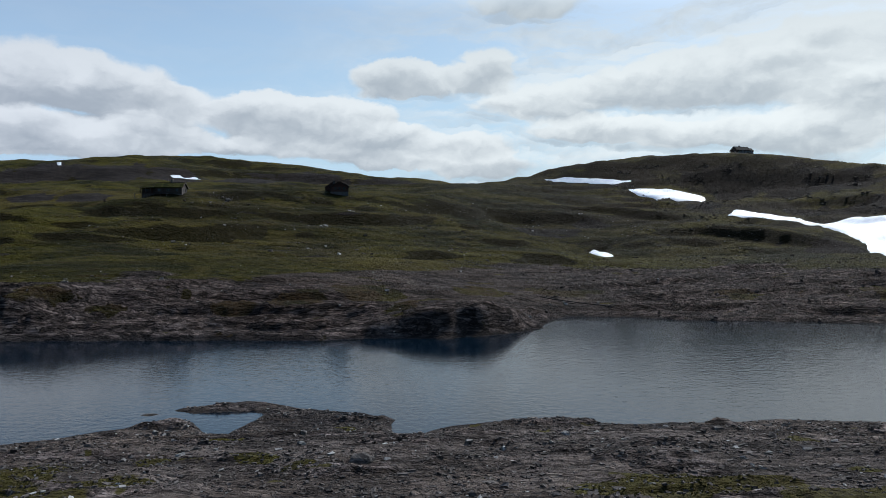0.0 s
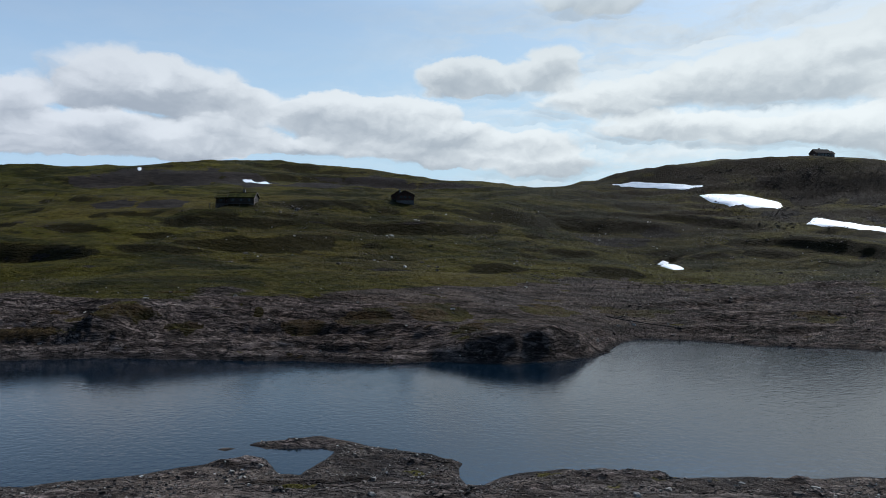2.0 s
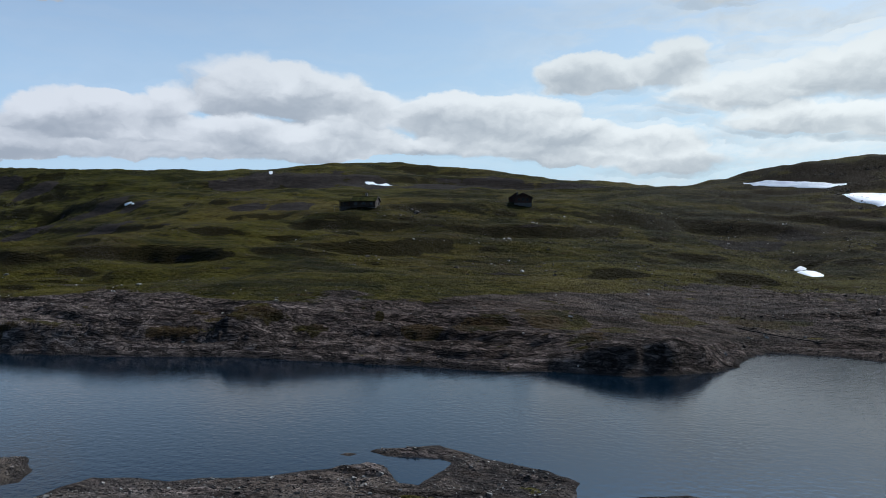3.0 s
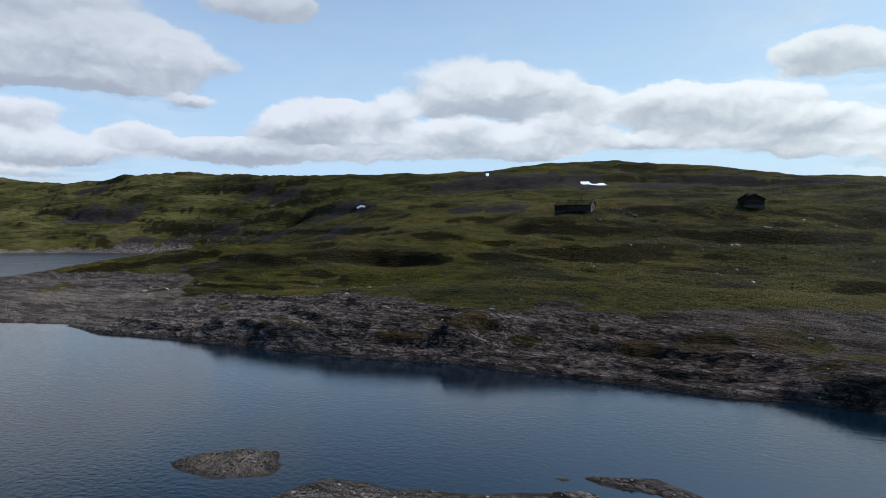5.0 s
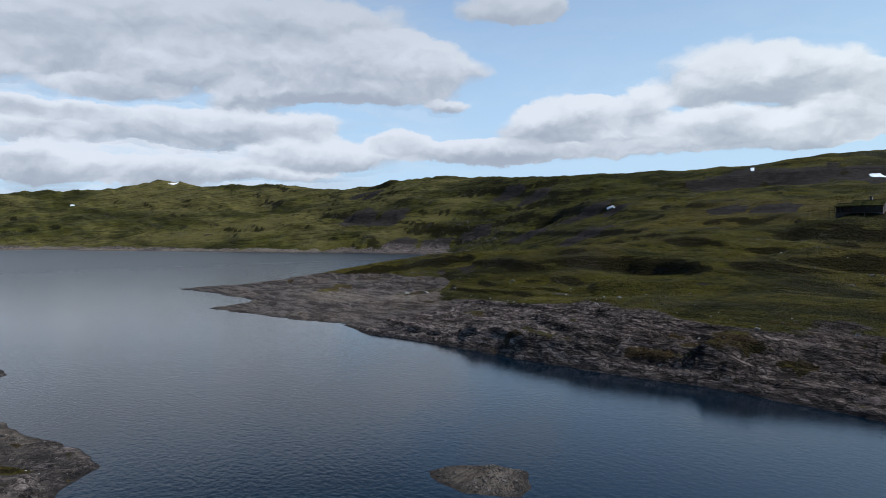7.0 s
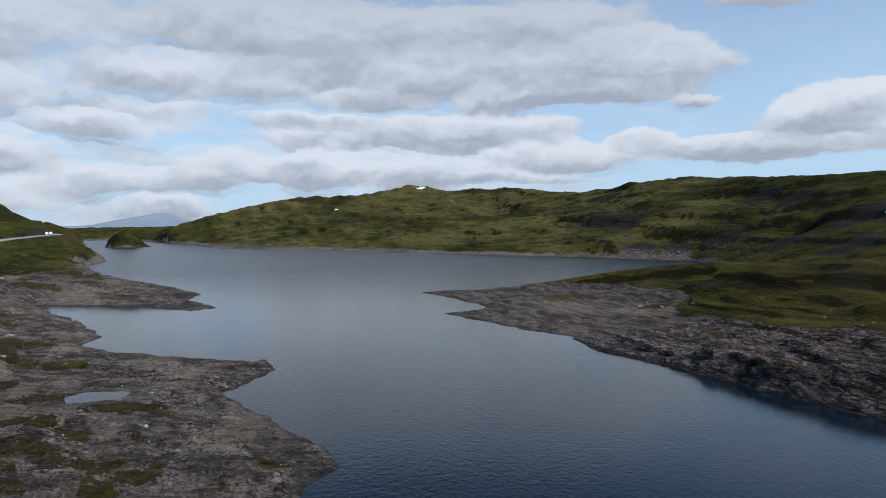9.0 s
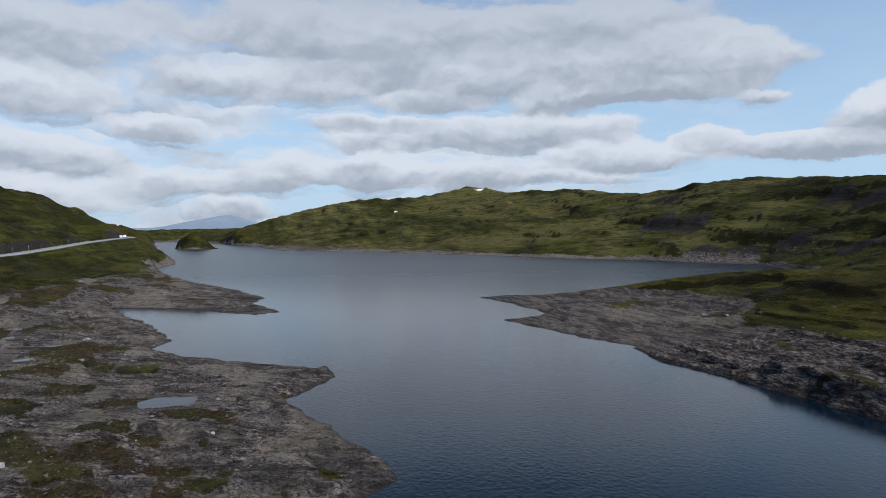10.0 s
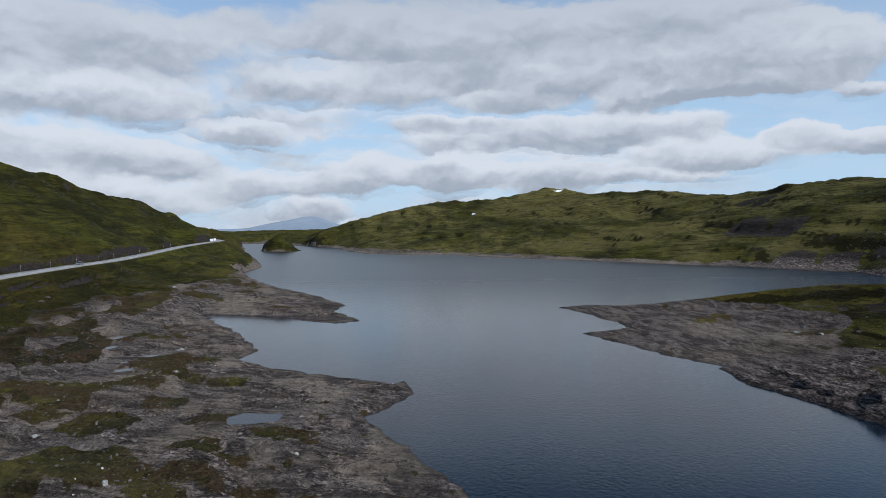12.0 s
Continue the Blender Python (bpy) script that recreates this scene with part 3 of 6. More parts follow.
FAR_LINES = {
    "far_hill": [(-1168, 448, 95.2), (-1263, 475, 100.3), (-1389, 414, 98.5), (-1467, 313, 94.5), (-1487, 193, 93.9), (-1494, 120, 84.3), (-1448, 58, 69.7), (-1399, -1, 52.7), (-1348, -55, 38), (-1290, -90, 20)],
    "far_slope": [(-858, 407, 41.3), (-1000, 351, 46.9), (-1154, 246, 46.2), (-1303, 210, 60.8), (-1297, 83, 42.8)],
    "far_foot": [(-735, 290, 14), (-862, 258, 17.7), (-939, 196, 20.6), (-991, 129, 16.1), (-1058, 51, 15.3), (-1109, -10, 12.1)],
    "peak": [(-1864, 366, 115), (-1893, 467, 133), (-1929, 525, 150), (-1916, 571, 145), (-1855, 600, 130)],
    "channel": [(-1560, -190, 2), (-1700, -190, 3), (-1950, -190, 8)],
    "low_back": [(-1520, -40, 30), (-1620, -60, 22), (-1800, -80, 16), (-2000, -90, 16)],
    "gap": [(-2266, -386, 12.9), (-2377, -322, 19.1), (-2394, -155, 18.4), (-2198, -73, 26.5)],
    "rim": [(-2590, -890, 10), (-2590, 1390, 60), (890, 1390, 30), (890, -890, 40), (-2590, -890, 10)],
}
ROAD_LINE = [(-120, -112, 15.5), (-200, -122, 16.4), (-260, -126, 16.8), (-324, -128, 17.1), (-378, -128, 17.2), (-436, -131, 17.9), (-577, -144, 19.2), (-683, -149, 20), (-804, -157, 20), (-900, -185, 20)]
SOUTH_LINES = {
    "south_hill": [(-350, -270, 84), (-503, -243, 80.2), (-528, -236, 77.5), (-574, -232, 73.5), (-643, -217, 62.6), (-687, -212, 62.5), (-740, -207, 55), (-804, -200, 42.9), (-878, -195, 36.8), (-1033, -185, 27.5), (-1066, -178, 17.1)],
    "south_slope": [(-250, -168, 38), (-359, -173, 40.7), (-433, -178, 42.1), (-570, -184, 37.2), (-676, -179, 29.8)],
    "road": ROAD_LINE,
    "verge": [(-219, -106, 10.2), (-221, -91, 9.3), (-218, -76, 8.2)],
    "meadow": [(-283, -96, 9.4), (-352, -91, 6.5), (-392, -73, 6.5), (-551, -97, 9.4)],
    "flats": [(-241, -63, 4.2), (-201, -70, 4.6), (-172, -42, 4.3), (-154, -63, 5.2), (-132, -44, 3.4), (-108, -24, 2.9), (-103, -6, 2.8), (-139, -8, 1.6)],
}
HOME_LINES = {
    "cape": [(-285, -49, 1.8), (-269, -16, 2.8)],
    "knob": [(-141, 7, 1.6), (-147, 9, 1.4)],
    "near": [(-100, -43, 4.3), (-80, -28, 4.4), (-60, -10, 4.2), (-30, 28, 4), (-4, 34, 3.8), (20, 38, 3.6), (60, 36, 4)],
    "home": [(-60, -60, 6), (0, 0, 5), (80, 0, 6)],
    "back": [(-100, -90, 10), (0, -60, 9), (200, -40, 14), (500, 60, 20)],
    "island": [(-1040, -133, 14), (-1048, -122, 23), (-1050, -109, 22), (-1050, -101, 13)],
    "island_back": [(-1062, -130, 13), (-1066, -115, 18), (-1062, -103, 12)],
    "island_front": [(-1030, -128, 12), (-1028, -115, 15), (-1030, -105, 9)],
}
# Steep banks that face the lake, from west to east: x, y and height of the brink, and the drop below it.
NEAR_BANKS = {
    "spit_bank": [(-187, 157, 13.3, 1.8), (-179, 159, 14.1, 3.0), (-165, 156, 14.3, 3.4), (-156, 155, 13.3, 2.5), (-150, 156, 12.3, 1.3)],
    "spit_front": [(-253, 117, 4.2, 1.5), (-244, 130, 6.6, 3.2), (-231, 145, 10, 4.8), (-216, 155, 12.6, 4.0), (-197, 161, 14.6, 2.5)],
    "spine_bank": [(-143, 159, 13.4, 1.0), (-139, 165, 15.1, 2.9), (-135, 171, 16.3, 4.5), (-128, 174, 16.6, 4.9), (-119, 175, 16.2, 4.6), (-103, 165, 15.0, 2.8)],
    "west_bank": [(-90, 179, 17.2, 1.5), (-85, 185, 17.7, 3.6), (-78, 189, 17.7, 4.8), (-71, 193, 17.9, 5.2), (-65, 199, 18.3, 5.4), (-60, 206, 18.9, 5.5), (-55, 211, 18.6, 3.6)],
    "middle_bank": [(-55, 228, 20.8, 1.3), (-46, 234, 22.7, 4.6), (-37, 238, 23.2, 5.5), (-28, 241, 23.3, 5.6), (-17, 249, 22.8, 4.9), (-7, 255, 22.1, 3.8)],
    "heath_bank": [(69, 246, 15.8, 1.2), (82, 254, 17.5, 2.9), (94, 255, 18.4, 3.7), (104, 248, 18.3, 4.8), (112, 239, 17.8, 5.4), (118, 229, 16.1, 4.7), (120, 215, 14.0, 3.4)],
    "knoll_bank": [(20, 289, 22.6, 1.9), (28, 293, 23.9, 4.6), (40, 294, 24.6, 6.3), (52, 294, 24.4, 5.6), (61, 291, 23.6, 3.4)],
    "upper_bank": [(56, 309, 27.8, 2.1), (70, 312, 28.4, 3.7), (82, 308, 27.5, 4.7), (91, 299, 25.6, 4.5), (99, 292, 23.1, 2.9)],
}
FAR_BANKS = {
    "hut_bank": [(131, 406, 49.4, 5.0), (148, 408, 51.5, 9.0), (168, 407, 52.7, 12.0), (184, 401, 52.5, 12.0), (202, 392, 51.6, 10.5), (218, 380, 49.9, 8.5), (230, 365, 47.5, 6.0)],
    "gully_bank": [(142, 318, 28.2, 2.0), (160, 333, 31.2, 3.5), (177, 336, 32.7, 5.0), (192, 328, 34.0, 6.5), (202, 316, 35.1, 8.0)],
    "north_bank": [(-269, 507, 65.8, 6.9), (-238, 504, 64.3, 7.3), (-206, 520, 65.0, 6.8), (-173, 548, 66.1, 8.1), (-131, 560, 65.4, 8.2), (-81, 552, 61.8, 6.9), (-40, 545, 58.0, 5.0)],
    "far_cliff": [(-579, 325, 8.2, 6.0), (-563, 341, 9.8, 8.0), (-543, 356, 11.4, 9.5), (-520, 373, 11.6, 9.5), (-490, 386, 10.5, 7.5)],
    "far_outcrop": [(-736, 381, 38.8, 11.0), (-695, 391, 42.0, 14.0), (-641, 401, 41.5, 14.0), (-596, 405, 36.8, 10.1)],
    "far_ledge": [(-870, 455, 60.0, 4.5), (-844, 466, 64.0, 6.0), (-788, 474, 67.5, 5.9), (-698, 466, 67.2, 4.1)],
    "high_ledge": [(-544, 485, 62.3, 7.4), (-502, 483, 60.5, 9.0), (-432, 462, 55.8, 5.4)],
    "snow_ledge": [(-400, 432, 41.0, 7.5), (-345, 405, 40.5, 9.5), (-294, 378, 39.0, 7.1)],
    "low_ledge": [(-486, 402, 19.0, 4.8), (-425, 394, 21.0, 6.0), (-339, 353, 21.5, 4.7), (-260, 312, 22.8, 4.5), (-216, 290, 23.6, 3.5)],
}
BEHIND_LINES = {
    "spine_back": [(-246, 158, 3.0), (-232, 178, 5.5), (-206, 192, 8.0), (-176, 200, 10.5), (-158, 204, 12.5), (-148, 218, 14.5), (-134, 236, 17.5)],
    "cabin_back": [(-100, 268, 25.5), (-72, 284, 27.5), (-48, 296, 28.5), (-20, 312, 29.5)],
}


def toe_line(brink, steep=36):
    """The foot of a bank, on its right-hand side."""
    out = []
    for k, (x, y, z, drop) in enumerate(brink):
        a, b = brink[max(k - 1, 0)], brink[min(k + 1, len(brink) - 1)]
        dx, dy = b[0] - a[0], b[1] - a[1]
        away = drop / math.tan(radians(steep)) / math.hypot(dx, dy)
        out.append((x + dy * away, y - dx * away, z - drop))
    return out


LINES = {}
for group in (NORTH_LINES, SLOPE_LINES, EAST_LINES, HILL_LINES, PENINSULA_LINES, WEST_LINES, FAR_LINES, SOUTH_LINES, HOME_LINES, BEHIND_LINES):
    LINES.update(group)
for name, brink in (*NEAR_BANKS.items(), *FAR_BANKS.items()):
    LINES[name] = [p[:3] for p in brink]
    LINES[name + "_toe"] = toe_line(brink)


# mossy hollows in the bare zone: x, y and reach
MOSS_NEAR = [(4.8, 40.5, 1.8), (13.2, 41.9, 1.8), (17.3, 41, 1.1), (22.1, 41.9, 2.4), (9.5, 30.6, 3.0), (7.0, 30.2, 1.8), (12.6, 30.4, 2.0), (-16.3, 38.7, 1.2), (-10.6, 38.9, 1.3), (-21.7, 36.6, 2.1), (-16.7, 33.2, 2.7)]
MOSS_NORTH = [(-13, 124, 8), (-2, 121, 5), (-24, 116, 5), (-34, 112, 4), (8, 136, 6), (60, 140, 5), (88, 136, 6), (-52, 107, 3)]
MOSS_WEST = [(-87, -20, 4.5), (-80, -22, 4), (-73, -19, 4), (-82, -11, 3.5), (-77, -7, 2.5), (-107, -13, 2.6), (-117, -23, 3.6), (-98, -22, 3.6), (-94, -16, 2.6), (-105, -8, 2.4), (-81, -5, 1.4), (-74, -10, 2.6), (-81, 7, 2.0),
    (-156, -42, 7), (-148, -26, 5), (-203, -56, 8), (-165, -42, 4.5), (-143, -42, 5), (-150, -36, 5), (-114.1, -49.5, 4.6), (-135.4, -50.4, 3), (-90.7, -37.6, 4), (-153.5, -70.8, 8.4), (-206.9, -95.6, 11.3)]
# pale silt left by the falling water: x, y and reach
SILT = [(-105, -25, 9), (-140, -38, 11), (-165, -30, 10), (-185, -48, 14), (-262, -36, 16), (-230, -40, 12), (-90, 2, 8), (-150, -15, 8), (-112, -58, 10), (27, 137, 7), (20, 133, 5), (-122, -28, 7), (-126, -22, 6), (-93, 1, 6), (-95, -6, 5), (-114, -2, 5), (-124, -33, 7), (-128, -24, 5), (-200, 108, 30), (-176, 120, 26), (-96, -12, 6), (-260, -12, 8), (-420, -60, 20), (-52, 44, 13)]
# scree and bare hillsides above the turf line: x, y and reach
ROCKY = [(162, 388, 34), (188, 376, 36), (206, 365, 34), (126, 372, 16), (169, 311, 22), (185, 305, 24), (47, 268, 12), (35, 262, 12), (61, 282, 10), (123, 325, 12), (118, 210, 14),
    (-287, 488, 40), (-238, 503, 40), (-198, 504, 36), (-140, 515, 42), (-105, 550, 40), (-40, 540, 40), (-175, 339, 16), (-198, 336, 16)]
ROCKY_FAR = [(-654, 381, 36), (-609, 390, 30), (-519, 477, 24), (-467, 465, 26), (-344, 395, 28), (-304, 376, 18), (-531, 351, 26), (-503, 371, 24), (-474, 396, 22), (-375, 367, 26), (-275, 316, 26), (-765, 468, 22), (-800, 470, 22)]
# pools in the bare flats: rim and level
POOLS = [([(-116.5, -21), (-119, -18.5), (-117.6, -12), (-113.6, -12.4), (-112.5, -17), (-112.4, -20)], 2.3),
    ([(-153.6, -51.6), (-157, -48), (-152.7, -46.9), (-151.4, -50.3)], 3.5),
    ([(-163, -53.9), (-164.1, -52.1), (-161.1, -50.1), (-159.4, -51.8)], 3.8),
    ([(-171.6, -59.6), (-173.1, -57.8), (-177, -58.4), (-174.5, -60.4)], 5.0),
    ([(-193.2, -66.2), (-197.5, -63.9), (-195.2, -62.8), (-191.6, -64.8)], 4.2),
    ([(-166, -50), (-168.8, -48), (-169.3, -45), (-166.2, -47.6)], 3.9)]


def edge_distance(x, y, ring):
    """Distance from the edge of a ring of points, positive inside it."""
    best, inside = np.full(x.shape, 1e12), np.zeros(x.shape, bool)
    for (ax, ay), (bx, by) in zip(ring, ring[1:] + ring[:1]):
        dx, dy = bx - ax, by - ay
        k = np.clip(((x - ax) * dx + (y - ay) * dy) / (dx * dx + dy * dy), 0, 1)
        best = np.minimum(best, (x - ax - k * dx) ** 2 + (y - ay - k * dy) ** 2)
        if dy:
            inside ^= ((ay > y) != (by > y)) & (x < ax + (y - ay) * dx / dy)
    return np.where(inside, 1, -1) * np.sqrt(best)


def line_distance(x, y, line):
    """Distance from a line of x, y and height, and the height of its nearest point."""
    best, level = np.full(x.shape, 1e12), np.zeros(x.shape)
    for (ax, ay, az), (bx, by, bz) in zip(line, line[1:]):
        dx, dy = bx - ax, by - ay
        k = np.clip(((x - ax) * dx + (y - ay) * dy) / (dx * dx + dy * dy), 0, 1)
        d = (x - ax - k * dx) ** 2 + (y - ay - k * dy) ** 2
        level = np.where(d < best, az + k * (bz - az), level)
        best = np.minimum(best, d)
    return np.sqrt(best), level


def smooth(v, lo, hi):
    k = np.clip((v - lo) / (hi - lo), 0, 1)
    return k * k * (3 - 2 * k)


def grain(x, y, seed=0):
    """Gradient noise, about -0.7 to 0.7, one lump per unit."""
    ix, iy = np.floor(x), np.floor(y)
    fx, fy = x - ix, y - iy
    ix, iy = ix.astype(np.int64), iy.astype(np.int64)

    def corner(i, j):
        h = ((ix + i) * 374761393 + (iy + j) * 668265263 + seed * 974711) & 0xFFFFFFFF
        h = ((h ^ (h >> 13)) * 1274126177) & 0xFFFFFFFF
        a = (h ^ (h >> 16)) % 4096 * (2 * np.pi / 4096)
        return np.cos(a) * (fx - i) + np.sin(a) * (fy - j)

    u, v = fx * fx * fx * (fx * (fx * 6 - 15) + 10), fy * fy * fy * (fy * (fy * 6 - 15) + 10)
    low, high = corner(0, 0) * (1 - u) + corner(1, 0) * u, corner(0, 1) * (1 - u) + corner(1, 1) * u
    return low * (1 - v) + high * v


def fractal(x, y, octaves, seed=0, fold=False):
    total, size = 0, 1.0
    for k in range(octaves):
        g = grain(x * 2**k + 17.3 * k, y * 2**k - 9.1 * k, seed + k)
        total, size = total + size * ((0.5 - 2 * np.abs(g)) if fold else g), size * 0.5
    return total


def stair(v, start):
    """What turns an even slope into steps: flat treads, and risers from start on."""
    k = v - np.floor(v)
    return smooth(k, start, 0.98) - k


def sample(grid, x0, y0, step, x, y):
    u, v = np.clip((x - x0) / step, 0, grid.shape[1] - 1.001), np.clip((y - y0) / step, 0, grid.shape[0] - 1.001)
    i, j = u.astype(int), v.astype(int)
    u, v = u - i, v - j
    return (grid[j, i] * (1 - u) + grid[j, i + 1] * u) * (1 - v) + (grid[j + 1, i] * (1 - u) + grid[j + 1, i + 1] * u) * v


def along(x, y):
    """Coordinates along and across the strata, which turn round on the western flats."""
    turn = 0.16 + 1.3 * smooth(-x, 48, 66) * (1 - smooth(y, 40, 60)) * smooth(x, -340, -290) * smooth(y, -125, -95)
    cs, sn = np.cos(turn), np.sin(turn)
    return (x + 100) * cs + (y + 20) * sn, -(x + 100) * sn + (y + 20) * cs


def swell(x, y, off):
    """Hummocks on the turf, and folds on the far hills."""
    u, v = along(x, y)
    hump = 3.2 * fractal(u / 66, v / 25, 3, 31) + 0.5 * fractal(u / 11, v / 6, 3, 37)
    fold = 9.0 * fractal(x / 260, y / 170, 2, 53, True) + 4.5 * fractal(u / 190, v / 48, 2, 59, True) + 0.8 * fractal(u / 120, v / 19, 2, 63, True)
    return hump, smooth(np.hypot(x, y), 330, 720) * fold * smooth(off, 4, 90)


def relax(x0, y0, nx, ny, step, first, rounds, rim=False):
    """Land stretched like a skin between the lines and the lake."""
    xs, ys = np.meshgrid(x0 + step * np.arange(nx), y0 + step * np.arange(ny))
    grid, held = first(xs, ys), np.zeros(xs.shape, bool)
    for line in LINES.values():
        for (ax, ay, az), (bx, by, bz) in zip(line, line[1:]):
            k = np.linspace(0, 1, 2 + int(np.hypot(bx - ax, by - ay) / step * 2))
            i, j = np.rint((ax + k * (bx - ax) - x0) / step).astype(int), np.rint((ay + k * (by - ay) - y0) / step).astype(int)
            ok = (i >= 0) & (j >= 0) & (i < nx) & (j < ny)
            lx, ly, lz = ax + k * (bx - ax), ay + k * (by - ay), az + k * (bz - az)
            hump, fold = swell(lx, ly, -edge_distance(lx, ly, LAKE))
            lz = lz - (hump + fold) * smooth(lz, 8, 12)
            grid[j[ok], i[ok]], held[j[ok], i[ok]] = lz[ok], True
    lake = (edge_distance(xs, ys, LAKE) > 0) & (edge_distance(xs, ys, ISLAND) < 0) & ~held
    grid[lake], held[lake] = 0, True
    if rim:
        held[0], held[-1], held[:, 0], held[:, -1] = True, True, True, True
    for _ in range(rounds):
        p = np.pad(grid, 1, mode="edge")
        grid = np.where(held, grid, (p[:-2, 1:-1] + p[2:, 1:-1] + p[1:-1, :-2] + p[1:-1, 2:]) / 4)
    p = np.pad(grid, 1, mode="edge")
    soft = (4 * grid + p[:-2, 1:-1] + p[2:, 1:-1] + p[1:-1, :-2] + p[1:-1, 2:]) / 8
    return np.where(lake, 0, soft)


WIDE, FINE = None, None
for step in (80, 40, 20, 10):
    start = (lambda x, y: np.full(x.shape, 30.0)) if WIDE is None else (lambda x, y, g=WIDE, s=step * 2: sample(g, -2600, -900, s, x, y))
    WIDE = relax(-2600, -900, 3500 // step + 1, 2300 // step + 1, step, start, 260)
MIDDLE = relax(-900, 130, 301, 131, 4.0, lambda x, y: sample(WIDE, -2600, -900, 10, x, y), 400, rim=True)
FINE = relax(-345, -145, 257, 240, 2.0, lambda x, y: sample(WIDE, -2600, -900, 10, x, y), 600, rim=True)


def craggy(x, y):
    """Where massive schist shows: the north bank as far as the dark dome."""
    bank = (1 - smooth(x, 14, 22)) * (1 - smooth(y + 0.35 * x, 104, 128)) * smooth(x, -160, -138) * smooth(y, 60, 84)
    dome = 1 - smooth(line_distance(x, y, NORTH_LINES["dome"] + [(18, 118, 1)])[0], 5, 9)
    bay = 0.62 * smooth(x, 20, 40) * smooth(y, 90, 105) * (1 - smooth(y, 180, 230))
    far_bank = smooth(x, -580, -540) * (1 - smooth(x, -450, -415)) * smooth(y, 280, 300) * (1 - smooth(y, 385, 410))
    slate = 0.62 * smooth(fractal(x / 15 + y / 40, y / 6.5, 3, 89), 0.08, 0.3) * smooth(-x, 56, 76) * (1 - smooth(y, 25, 50))
    ledges = 0.75 * smooth(fractal(x / 12 + y / 60, y / 3.5, 3, 93), 0.10, 0.32) * (1 - smooth(np.abs(x), 60, 75)) * (1 - smooth(y, 58, 64)) * smooth(y, 15, 25)
    return np.maximum(np.maximum(np.maximum(bank, dome), ledges), np.maximum(np.maximum(bay, far_bank), slate))


bx, by = np.meshgrid(-1000 + 5.0 * np.arange(281), 100 + 5.0 * np.arange(121))
CLEAR = np.full(bx.shape, 1e3)
for name in (*NEAR_BANKS, *FAR_BANKS, *NORTH_LINES, *SLOPE_LINES, *EAST_LINES, "spine", "north_hill", "west_hill"):
    CLEAR = np.minimum(CLEAR, line_distance(bx, by, LINES[name])[0])
    if name + "_toe" in LINES:
        CLEAR = np.minimum(CLEAR, line_distance(bx, by, LINES[name + "_toe"])[0])


